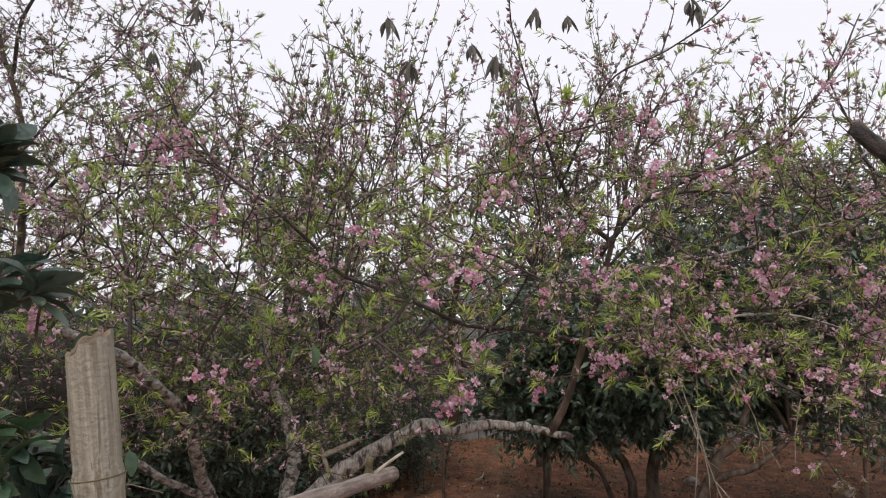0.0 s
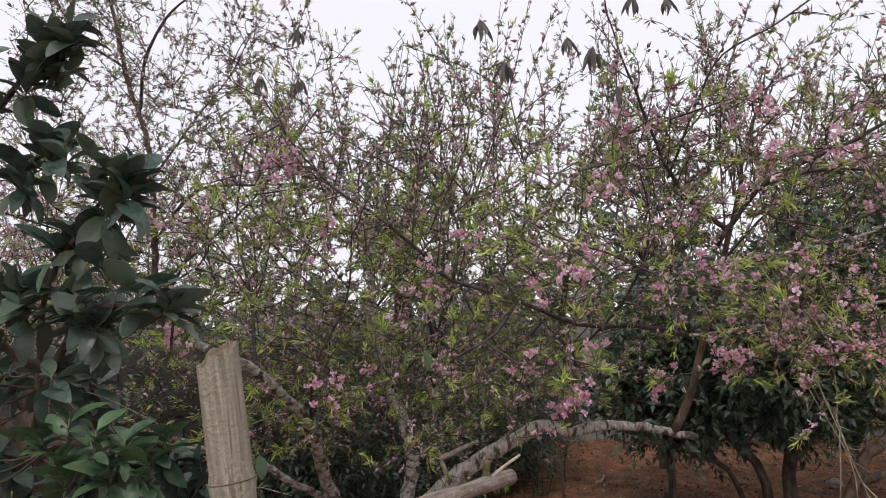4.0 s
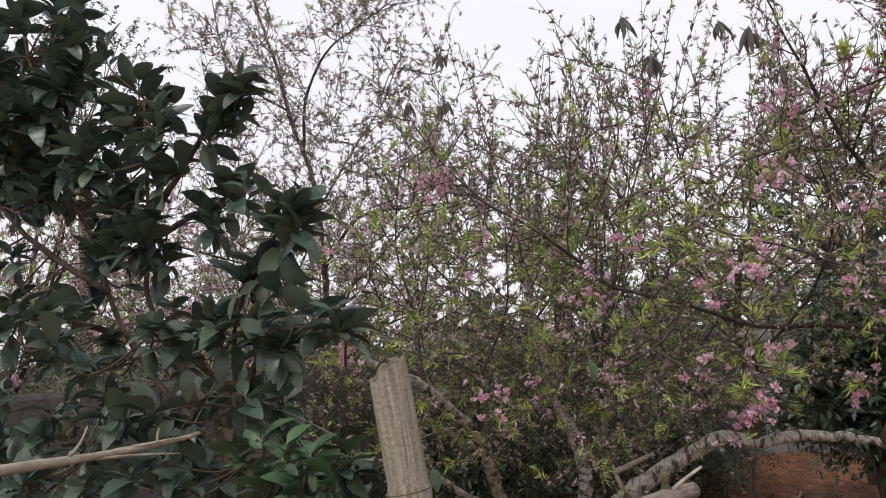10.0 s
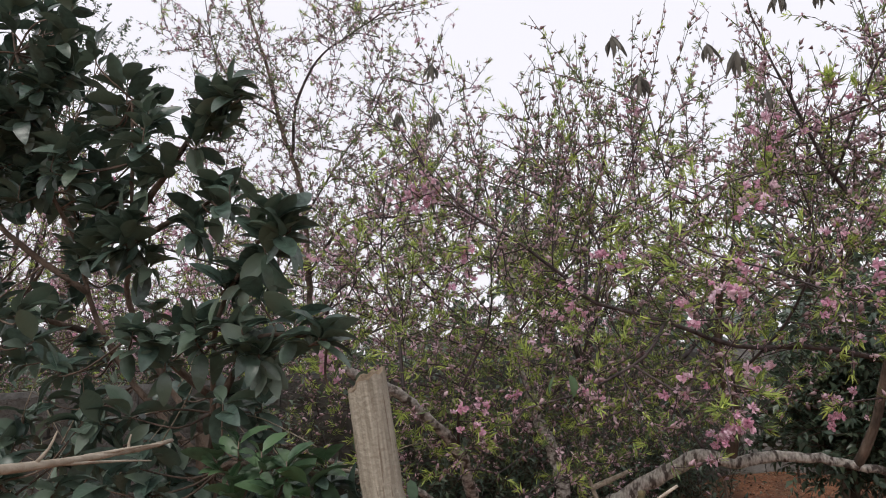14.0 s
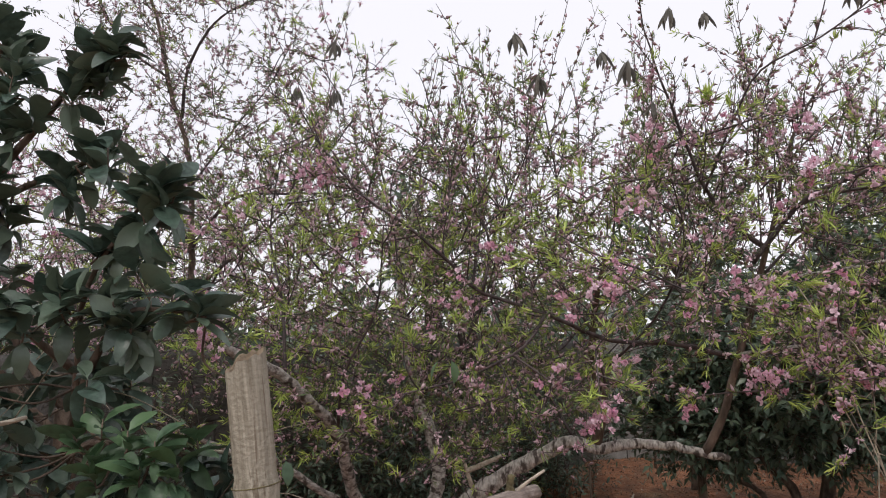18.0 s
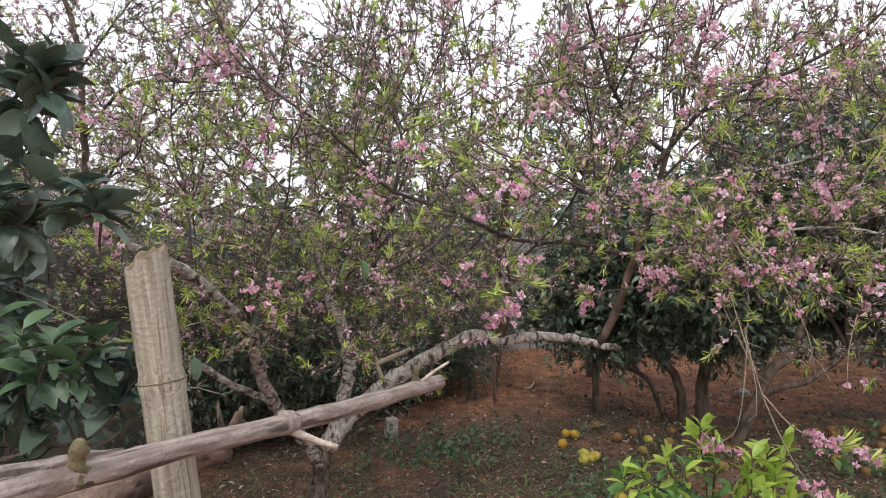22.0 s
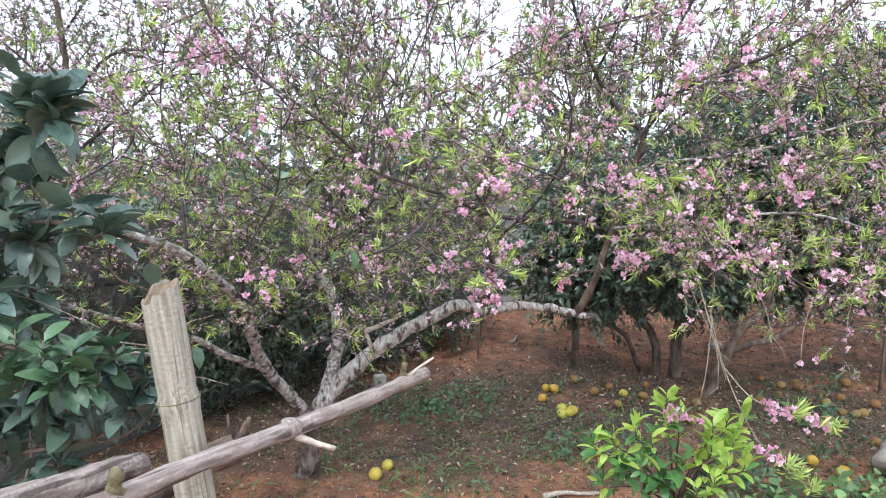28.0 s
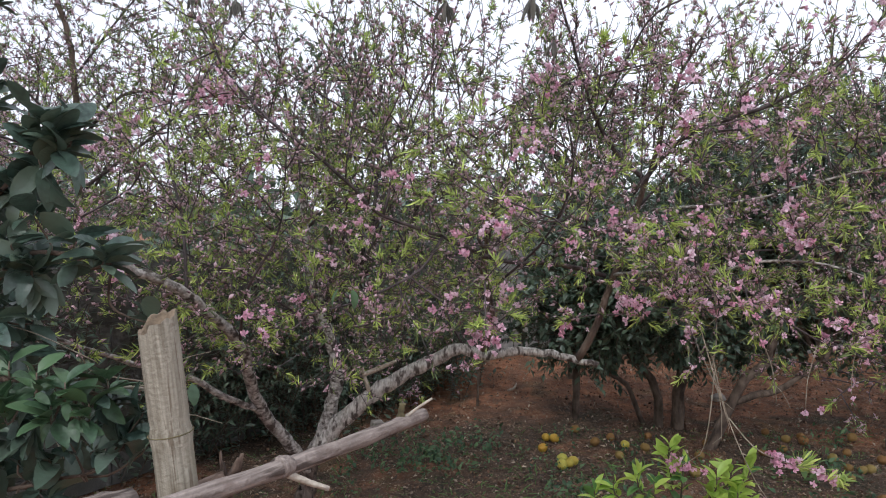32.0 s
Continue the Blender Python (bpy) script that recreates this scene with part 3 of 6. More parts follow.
        part("blossom_mass", flowers, [M["pink"]], root, "pale pink double blossoms", "stuff")
        buds = Mesh()
        sel = rng.uniform(size=len(spots)) < 0.8
        scatter(buds, BUD, spots[sel], sways[sel], rng.uniform(0.8, 2.4, sel.sum()), 0)
        part("bud_mass", buds, [M["bud"]], root, "brownish-pink spent buds", "stuff")
        order = np.nonzero((rng.uniform(size=len(spots)) < bl) & ((spots[:, 2] > 1.3) | (spots[:, 0] > 0.5)))[0]
        order = rng.permutation(order)
        order = order[np.argsort(spots[order][:, 1] + rng.normal(size=len(order)) * 0.3, kind="stable")][:near_blossoms * 2]
        order = rng.permutation(order)[:near_blossoms]
        self.datas = [piece_mesh("blossom", t, [M["pink_piece"], M["calyx"]]) for t in FLOWERS]
        for i in order:
            self.bunch(root, spots[i], rng.integers(3, 6), 0.026, 0.74)
        tufts = [piece_mesh("leaf_tuft", t, [M["young_leaf"]]) for t in BIG_TUFTS]
        near = np.argsort(tips[:, 1] + rng.normal(size=len(tips)) * 0.35)[:near_blossoms * 4]
        for i in rng.permutation(near)[:near_blossoms]:
            ob = new("leaf_tuft", tufts[rng.integers(3)])
            ob.parent = root
            ob.matrix_basis = Matrix.Translation(Vector(tips[i])) @ Vector(ways[i]).to_track_quat("Z", "Y").to_matrix().to_4x4() @ Matrix.Scale(rng.uniform(0.45, 0.75), 4)

    def bunch(self, root, spot, count, spread, size=1.0):
        """Blossoms packed round one place on a twig."""
        for _ in range(count):
            way = rng.normal(size=3) + (0, -0.3, 0.1)
            ob = new("blossom", self.datas[rng.integers(4)])
            ob.parent = root
            ob.matrix_basis = (Matrix.Translation(Vector(spot + rng.normal(size=3) * spread)) @ Vector(way).to_track_quat("Z", "Y").to_matrix().to_4x4()
                               @ Matrix.Scale(size * rng.uniform(0.8, 1.2), 4))


def piece_mesh(name, template, mats):
    m = Mesh()
    m.add(*template[:2])
    m.m = list(template[2])
    return m.data(name, mats)


def limb(root, name, points, r0, r1, step=0.05, sides=8, label="", wobble=0.05, mat="bark"):
    line = curve_points(points, step)
    line = line + rng.normal(size=line.shape) * min(r0, 0.03) * 0.12
    m = Mesh()
    tube(m, line, r0, r1, sides, wobble)
    part(name, m, M[mat], root, label)
    return line


# where the fullest bunches of blossom stand
SHOW_A = [(0.21, 2.1, 1.65), (0.09, 2.1, 1.6), (0.32, 2.3, 1.93), (0.43, 2.4, 2.18), (0.92, 2.4, 2.23), (0.89, 2.3, 2.0), (1.11, 2.3, 2.04), (0.66, 2.3, 1.64),
          (0.83, 2.6, 1.31), (0.77, 2.6, 1.37), (-0.57, 2.2, 1.29), (-0.80, 2.35, 2.08), (1.28, 2.3, 1.72), (0.97, 2.3, 1.65), (1.2, 2.3, 1.37), (0.175, 2.0, 1.25)]
SHOW_B = [(1.42, 2.2, 1.33), (1.55, 2.2, 1.26), (0.81, 2.4, 1.62), (0.31, 2.4, 1.38), (0.57, 2.7, 1.25), (-0.02, 2.9, 2.5), (-1.11, 2.2, 1.5), (1.33, 2.3, 1.61),
          (1.16, 2.3, 1.53), (0.98, 2.4, 1.48), (1.7, 2.3, 1.66), (-0.27, 2.4, 1.61), (-0.14, 2.5, 1.8), (0.75, 2.4, 1.35), (1.11, 2.4, 1.35)]
SHOW_D = [(0.25, 3.15, 1.10), (0.30, 3.12, 1.14), (0.21, 3.12, 1.08), (0.27, 3.1, 1.16)]
SPRAYS = [(0.95, 2.39, 0.745), (0.99, 2.39, 0.73), (1.31, 2.4, 0.775), (1.35, 2.4, 0.76), (1.39, 2.4, 0.74), (1.30, 2.4, 0.60), (1.335, 2.4, 0.575), (1.50, 2.4, 0.715), (1.54, 2.4, 0.70)]
SHOW_C = [(1.48, 2.2, 1.07), (1.32, 2.2, 1.01)]
WILTED = [(-0.80, 2.6, 2.71), (-0.80, 2.6, 2.50), (-1.04, 2.8, 2.60), (-0.06, 2.6, 2.69), (0.27, 2.5, 2.55), (0.37, 2.5, 2.50), (0.55, 2.6, 2.75), (0.65, 2.5, 2.68),
          (1.11, 2.4, 2.72), (1.14, 2.4, 2.69), (0.04, 2.6, 2.51), (0.45, 2.5, 2.34)]


def build_main_peach():
    root = thing("peach_tree", "blossoming peach tree with forked grey trunk and arching limb", "tree")
    limb(root, "trunk", [(-0.74, 3.46, -0.08), (-0.71, 3.45, 0.0), (-0.67, 3.45, 0.12), (-0.64, 3.42, 0.28), (-0.61, 3.40, 0.42)], 0.066, 0.034, 0.025, 14,
         "rough dark brown trunk", 0.16, "trunk_bark")
    left = limb(root, "limb", [(-0.63, 3.41, 0.30), (-0.70, 3.32, 0.45), (-0.82, 3.15, 0.70), (-0.84, 2.95, 0.94), (-0.85, 2.85, 1.09), (-0.99, 2.6, 1.33), (-1.18, 2.4, 1.47)], 0.034, 0.019, 0.04, 9)
    low = limb(root, "limb", [(-0.82, 3.15, 0.70), (-0.94, 2.9, 0.84), (-1.04, 2.8, 0.94), (-1.21, 2.6, 1.05), (-1.43, 2.4, 1.19)], 0.018, 0.008, 0.04, 8)
    rise = limb(root, "limb", [(-0.58, 3.40, 0.46), (-0.50, 3.45, 0.78), (-0.55, 3.5, 1.0), (-0.62, 3.55, 1.16), (-0.68, 3.6, 1.43), (-0.74, 3.7, 1.74), (-0.71, 3.8, 2.12), (-0.60, 3.9, 2.53)], 0.040, 0.009, 0.04, 9)
    arch = limb(root, "limb", [(-0.61, 3.4, 0.40), (-0.47, 3.4, 0.58), (-0.32, 3.38, 0.72), (-0.16, 3.36, 0.83), (0.02, 3.34, 0.93), (0.16, 3.3, 1.0), (0.27, 3.28, 0.97), (0.48, 3.26, 1.0), (0.65, 3.24, 0.98), (0.84, 3.22, 0.94)], 0.050, 0.015, 0.035, 10, "pale banded arching limb", mat="pale_bark")
    # The riser stands shaded; old_bark paints that darkness into its colour.
    riser = limb(root, "limb", [(0.74, 3.23, 0.96), (0.83, 3.2, 1.16), (0.89, 3.2, 1.35), (0.96, 3.15, 1.62), (1.02, 3.1, 1.86), (1.07, 3.1, 2.03), (1.13, 3.1, 2.28), (1.31, 3.1, 2.65)], 0.020, 0.004, 0.05, 8, "upright limb, its shading put into a darker bark", mat="old_bark")
    stub = limb(root, "limb", [(0.27, 3.29, 0.99), (0.30, 3.25, 1.16), (0.27, 3.2, 1.3), (0.25, 3.1, 1.51), (0.3, 3.0, 1.8)], 0.026, 0.01, 0.05, 8, mat="old_bark")
    fork_l = limb(root, "branch", [(1.02, 3.1, 1.86), (0.88, 3.05, 1.96), (0.74, 3.0, 2.14), (0.65, 2.9, 2.32), (0.54, 2.8, 2.57), (0.47, 2.75, 2.8)], 0.0125, 0.0028, 0.05, 6, mat="twig")
    fork_r = limb(root, "branch", [(0.95, 3.08, 1.80), (1.11, 3.0, 2.02), (1.23, 2.9, 2.1), (1.42, 2.75, 2.17), (1.68, 2.7, 2.33), (1.83, 2.6, 2.56), (1.95, 2.6, 2.8)], 0.0125, 0.0026, 0.05, 6, mat="twig")
    diag = limb(root, "branch", [(0.86, 3.2, 1.39), (0.62, 3.1, 1.45), (0.32, 3.0, 1.47), (0.04, 2.8, 1.58), (-0.22, 2.7, 1.67), (-0.32, 2.6, 1.77), (-0.46, 2.5, 1.9), (-0.63, 2.45, 2.02), (-0.79, 2.4, 2.21), (-0.9, 2.4, 2.4)], 0.0125, 0.003, 0.05, 6, mat="twig")
    diag_up = limb(root, "branch", [(-0.21, 2.7, 1.67), (-0.18, 2.75, 1.85), (-0.24, 2.8, 2.05), (-0.36, 2.9, 2.27), (-0.48, 3.0, 2.61)], 0.0065, 0.0025, 0.05, 6, mat="twig")
    top_r = limb(root, "branch", [(0.74, 3.0, 2.1), (0.84, 2.8, 2.4), (0.91, 2.7, 2.53), (1.1, 2.6, 2.61), (1.25, 2.5, 2.71), (1.39, 2.45, 2.86)], 0.006, 0.0025, 0.05, 6, mat="twig")
    long_r = limb(root, "branch", [(1.02, 3.0, 1.72), (1.26, 2.7, 1.75), (1.47, 2.6, 1.81), (1.65, 2.5, 1.87), (1.93, 2.4, 1.93)], 0.0065, 0.003, 0.05, 6, mat="bark")
    right_low = limb(root, "branch", [(0.96, 3.0, 1.6), (1.06, 2.6, 1.56), (1.24, 2.5, 1.4), (1.4, 2.4, 1.26), (1.55, 2.35, 1.19), (1.71, 2.3, 1.14)], 0.008, 0.003, 0.05, 6, mat="twig")
    mid_r = limb(root, "branch", [(0.90, 3.18, 1.40), (1.06, 2.9, 1.44), (1.1, 2.7, 1.42), (1.27, 2.5, 1.51), (1.5, 2.4, 1.51), (1.74, 2.3, 1.41)], 0.010, 0.003, 0.05, 6, mat="bark")
    # scaffold of the crown's middle, between the fitted limbs
    inner = []
    for a, b, c, d in (
            ((-0.62, 3.55, 1.16), (-0.35, 3.3, 1.45), (-0.2, 3.1, 1.75), (-0.1, 3.0, 2.2)),
            ((-0.68, 3.6, 1.43), (-0.95, 3.5, 1.65), (-1.2, 3.4, 1.95), (-1.35, 3.3, 2.3)),
            ((-0.70, 3.65, 1.60), (-0.45, 3.7, 1.9), (-0.2, 3.8, 2.2), (0.0, 3.8, 2.6)),
            ((0.25, 3.1, 1.51), (0.1, 3.1, 1.8), (0.12, 3.1, 2.15), (0.05, 3.0, 2.6)),
            ((0.27, 3.2, 1.3), (0.5, 3.0, 1.55), (0.6, 2.8, 1.85), (0.5, 2.6, 2.2)),
            ((1.0, 3.12, 1.75), (1.25, 3.3, 1.95), (1.5, 3.4, 2.1), (1.85, 3.4, 2.35)),
            ((-0.85, 2.85, 1.09), (-0.75, 2.6, 1.35), (-0.6, 2.5, 1.6), (-0.55, 2.4, 1.9)),
            ((-0.99, 2.6, 1.33), (-1.05, 2.7, 1.65), (-1.15, 2.8, 1.95), (-1.1, 2.8, 2.35)),
            ((0.96, 3.15, 1.62), (0.75, 2.8, 1.62), (0.5, 2.4, 1.65), (0.3, 2.1, 1.7)),
            ((0.04, 2.8, 1.58), (-0.05, 2.6, 1.45), (-0.25, 2.45, 1.35), (-0.45, 2.3, 1.3)),
            ((0.89, 3.2, 1.35), (1.3, 3.2, 1.5), (1.7, 3.0, 1.55), (2.1, 2.8, 1.6)),
            ((1.07, 3.1, 2.03), (1.4, 3.0, 2.1), (1.8, 2.9, 2.05), (2.2, 2.8, 2.1)),
            ((-0.55, 3.5, 1.0), (-0.75, 3.3, 1.2), (-0.9, 3.1, 1.35), (-1.2, 3.0, 1.5)),
            ((0.16, 3.3, 1.02), (0.0, 3.5, 1.3), (-0.2, 3.6, 1.6), (-0.3, 3.6, 2.0))):
        inner.append(limb(root, "branch", [a, b, c, d], 0.0075, 0.0025, 0.06, 6, mat="twig"))
    crown = Crown()
    wood = inner + [diag, fork_l, fork_r, diag_up, top_r, mid_r, left, low, rise, riser, stub, right_low, long_r]

    def spread(count, low_corner, high_corner, bias=1.0):
        u = rng.uniform(size=(count, 3))
        u[:, 2] = u[:, 2] ** bias
        return np.array(low_corner) + u * (np.array(high_corner) - np.array(low_corner))

    marked = np.array(SHOW_A + SHOW_B)
    crown.fill(wood, marked, 0.09, 0.2, 0.005, 0.2)
    crown.fill(wood, np.concatenate([spread(125, (-1.6, 2.3, 1.2), (0.5, 3.9, 2.1)), spread(85, (-1.3, 2.5, 0.95), (0.1, 4.2, 1.45)), spread(45, (-0.75, 3.2, 0.75), (0.15, 4.3, 1.3)),
                                     spread(95, (0.3, 2.2, 1.3), (2.2, 3.6, 2.15)), spread(30, (0.85, 2.1, 1.2), (2.1, 2.9, 1.5)),
                                     spread(34, (-1.2, 2.6, 2.0), (2.2, 3.8, 2.35)), spread(42, (0.0, 2.7, 1.65), (1.2, 3.7, 2.35))]))
    crown.fill(wood, np.concatenate([spread(70, (-1.3, 2.5, 2.05), (2.3, 3.9, 2.45)), spread(60, (-1.5, 2.4, 1.6), (0.4, 4.0, 2.1)), spread(22, (-1.2, 3.2, 2.3), (1.8, 4.2, 2.7))]), 0.06, 0.2, 0.0045, 0.3)
    for line in (diag, fork_l, fork_r, diag_up, top_r, mid_r):
        crown.dress(line, 0.01, 0.085, 0.34)
    for line in (left[len(left) // 2:], low[len(low) // 2:]):
        crown.dress(line, 0.01, 0.11, 0.3)
    for line in (rise[len(rise) // 2:], riser[len(riser) // 2:], stub):
        crown.dress(line, 0.012, 0.085, 0.42)
    for line in inner:
        crown.dress(line, 0.01, 0.15, 0.5, 2, 0.35)
    for line in (long_r, right_low):
        crown.dress(line, 0.005, 0.10, 0.22, up=0.1)
    # long slender shoots that rise out of the crown, set with small spurs
    for x, y in np.stack([rng.uniform(-1.1, 2.3, 92), rng.uniform(2.45, 3.8, 92)], 1):
        a = np.array([x, y, rng.uniform(1.8, 2.15)])
        rise_to = 1.5 + y * rng.uniform(0.31, 0.50)
        e = np.array([x + rng.normal() * 0.26, y + rng.normal() * 0.15, rise_to])
        line = curve_points([a, (a + e) / 2 + rng.normal(size=3) * (0.09, 0.05, 0.03), e], 0.06)
        tube(crown.twigs, line, 0.0040, 0.0012, 4, ends=False)
        crown.note(line)
        crown.dress(line, 0.004, 0.10, 0.15, 1, 0.6, 0.0018, 0.2)
        for l2, s in shoots(line[:-3], 0.003, 0.036, 0.02, 0.3, 1.0, 0.25):
            tube(crown.twigs, l2, 0.0016, 0.0010, 3, ends=False)
            crown.spots.append(l2[-1])
            crown.spot_ways.append(l2[-1] - l2[0])
    # bare shoots that hang from the outer branches
    for pts in ([(0.93, 2.55, 1.66), (0.96, 2.4, 1.49), (1.0, 2.35, 1.27), (1.05, 2.3, 1.06), (1.1, 2.3, 0.91)],
                [(1.08, 2.55, 1.56), (1.10, 2.4, 1.45), (1.15, 2.3, 1.33), (1.24, 2.3, 1.16), (1.27, 2.3, 1.01)],
                [(0.95, 2.45, 1.6), (0.93, 2.4, 1.45), (0.98, 2.38, 1.25), (1.07, 2.33, 1.02), (1.08, 2.32, 0.86)],
                [(1.0, 2.4, 1.5), (1.05, 2.36, 1.4), (1.06, 2.35, 1.2), (1.03, 2.33, 1.1)]):
        line, hang = curve_points(pts, 0.05), Mesh()
        tube(hang, line, 0.0030, 0.0016, 5)
        for l2, s in shoots(line, 0.003, 0.07, 0.09, -0.3, 0.7, 0.3):
            tube(hang, l2, 0.0018, 0.001, 3)
        part("hanging_twig", hang, M["dry_twig"], root, "pale bare twig that hangs down")
    crown.finish(root,
                 lambda p: np.clip(0.64 - 0.50 * np.clip((p[:, 2] - 1.95) / 0.5, 0, 1) - 0.42 * np.clip((1.4 - p[:, 2]) / 0.35, 0, 1) * (p[:, 1] > 2.9), 0.06, 1),
                 lambda p: np.clip(0.48 + 0.40 * (p[:, 0] > 0.35) - 0.4 * np.clip((p[:, 2] - 2.1) / 0.4, 0, 1), 0.04, 1), 85)
    for p in marked:
        crown.bunch(root, p, 9, 0.034, 0.85)
    for p in SHOW_C + SHOW_D:
        hang = Mesh()
        tube(hang, curve_points([np.array(p) + (0.06, 0.05, 0.22), np.array(p) + (0.02, 0.03, 0.1), p], 0.05), 0.0022, 0.0012, 4)
        crown.bunch(part("hanging_twig", hang, M["dry_twig"], root, "thin twig hung with blossom"), np.array(p), 7 if p in SHOW_D else 3, 0.024, 0.9 if p in SHOW_D else 0.6)
    tuft = piece_mesh("leaf_tuft", BIG_TUFTS[0], [M["young_leaf"]])
    for pts, ends in (([(1.07, 2.4, 1.15), (1.11, 2.4, 1.0), (1.17, 2.4, 0.84), (1.27, 2.4, 0.65), (1.38, 2.4, 0.53), (1.52, 2.4, 0.43)], [(1.42, 2.4, 0.53), (1.46, 2.4, 0.49), (1.52, 2.4, 0.43)]),
                      ([(1.14, 2.4, 0.92), (1.24, 2.4, 0.81), (1.35, 2.4, 0.755), (1.48, 2.4, 0.72), (1.60, 2.4, 0.67)], [(1.45, 2.4, 0.75), (1.60, 2.4, 0.67), (1.57, 2.4, 0.69)]),
                      ([(1.08, 2.4, 1.10), (1.06, 2.39, 0.9), (1.03, 2.39, 0.78), (0.94, 2.39, 0.735)], [])):
        hang = Mesh()
        tube(hang, curve_points(pts, 0.04), 0.0028, 0.0012, 5)
        twig = part("hanging_twig", hang, M["dry_twig"], root, "drooping twig tipped with blossom")
        for p in ends:
            for k in range(3):
                ob = new("leaf_tuft", tuft)
                ob.parent = twig
                ob.matrix_basis = Matrix.Translation(Vector(p) + Vector(rng.normal(size=3) * 0.008)) @ Vector(rng.normal(size=3) * 0.5 + (0.7, 0, 0.0)).to_track_quat("Z", "Y").to_matrix().to_4x4() @ Matrix.Scale(rng.uniform(0.7, 1.1), 4)
        for p in SPRAYS:
            if np.min(np.linalg.norm(curve_points(pts, 0.02) - np.array(p), axis=1)) < 0.04:
                crown.bunch(twig, np.array(p), 6, 0.02, 0.8)
    for pts in ([(-0.31, 3.37, 0.72), (-0.345, 3.36, 0.83), (-0.36, 3.36, 0.88)], [(-0.35, 3.36, 0.84), (-0.28, 3.36, 0.87), (-0.18, 3.36, 0.915)]):
        m = Mesh()
        tube(m, curve_points(pts, 0.02), 0.014, 0.009, 8, 0.06)
        part("stub", m, M["pale_wood"], root, "pale sawn stub on the limb")
    wilted = piece_mesh("dead_leaves", merged([leaning(leaf_shape(0.065 + 0.02 * (i % 3), 0.019, 0.25 - 0.4 * (i % 2), 1.1, True), 2.6 + 0.14 * (i % 4), i * 1.9, 0.012 * (i % 3)) for i in range(6)]), [M["dead_leaf"]])
    for p in WILTED:
        ob = new("dead_leaves", wilted)
        ob.parent = root
        ob.matrix_basis = Matrix.Translation(p) @ Matrix.Rotation(rng.uniform(0, 6), 4, "Z") @ Matrix.Scale(rng.uniform(0.8, 1.2), 4)
        tagged(ob, "grey-brown wilted leaves that hang limp")
    broad = piece_mesh("leaf", leaf_shape(0.075, 0.034, 0.3, 0.3, True), [M["fresh_leaf"]])
    for p, way in (((-0.31, 2.14, 1.42), (-0.5, -0.2, -0.7)), ((-0.27, 2.13, 1.42), (0.35, -0.3, -0.9)), ((-0.72, 1.9, 1.15), (0.3, -0.4, -0.6))):
        ob = new("leaf", broad)
        ob.parent = root
        ob.matrix_basis = Matrix.Translation(p) @ Vector(way).to_track_quat("Z", "Y").to_matrix().to_4x4()
        tagged(ob, "broad dark green leaf")
    return root


def build_back_peach():
    root = thing("peach_tree", "tall thin peach tree with mostly bare upright twigs", "tree")
    trunk = limb(root, "trunk", [(-2.15, 4.35, -0.05), (-2.18, 4.3, 0.5), (-2.24, 4.2, 1.49), (-2.27, 4.2, 2.12), (-2.32, 4.2, 2.75), (-2.47, 4.2, 3.2), (-2.59, 4.2, 3.72), (-2.73, 4.2, 4.16), (-2.87, 4.2, 4.78)], 0.034, 0.006, 0.06, 9, "slender dark grey trunk", mat="old_bark")
    lines = [trunk[len(trunk) // 3:]]
    for i, pts in enumerate((
            [(-2.38, 4.2, 3.0), (-2.29, 4.1, 3.31), (-2.06, 4.0, 3.57), (-1.75, 3.9, 3.66), (-1.37, 3.8, 3.76)],
            [(-2.26, 4.2, 2.1), (-1.9, 4.0, 2.37), (-1.46, 3.8, 2.35), (-1.07, 3.6, 2.3), (-0.81, 3.5, 2.34)],
            [(-2.25, 4.2, 1.8), (-1.8, 4.0, 2.06), (-1.5, 3.9, 2.27), (-1.26, 3.8, 2.51), (-1.0, 3.7, 2.79)],
            [(-2.27, 4.2, 2.12), (-2.62, 4.1, 2.48), (-2.92, 4.0, 2.79), (-3.06, 4.0, 3.38)],
            [(-2.25, 4.2, 1.6), (-2.7, 3.9, 1.75), (-3.1, 3.7, 1.9), (-3.5, 3.5, 2.1)],
            [(-2.3, 4.2, 2.5), (-2.0, 4.2, 2.9), (-1.75, 4.2, 3.2), (-1.6, 4.2, 3.5)],
            [(-2.24, 4.2, 1.5), (-1.8, 4.1, 1.65), (-1.4, 3.9, 1.75), (-1.1, 3.8, 1.95)],
            [(-2.26, 4.2, 2.0), (-2.5, 3.6, 2.1), (-2.7, 3.2, 2.2), (-2.8, 2.8, 2.3)],
            [(-2.5, 4.2, 3.3), (-2.75, 4.1, 3.5), (-2.9, 4.0, 3.8), (-3.0, 4.0, 4.3)])):
        lines.append(limb(root, "branch", pts, 0.013 if i < 3 else 0.009, 0.003, 0.06, 6, mat="twig"))
    crown = Crown()
    crown.fill(lines, np.concatenate([rng.uniform((-3.9, 3.0, 0.9), (-1.0, 4.6, 2.5), (185, 3)), rng.uniform((-3.4, 3.6, 2.4), (-0.9, 4.6, 3.3), (150, 3)), rng.uniform((-3.3, 3.7, 3.2), (-1.4, 4.5, 4.1), (95, 3))]))
    for line in lines:
        crown.dress(line, 0.01, 0.10, 0.45)
    crown.finish(root, lambda p: np.clip(0.32 - 0.25 * np.clip((p[:, 2] - 2.3) / 0.6, 0, 1), 0.05, 1),
                 lambda p: np.clip(0.9 - 0.4 * np.clip((p[:, 2] - 2.2) / 0.5, 0, 1), 0.1, 1), 90)
    return root


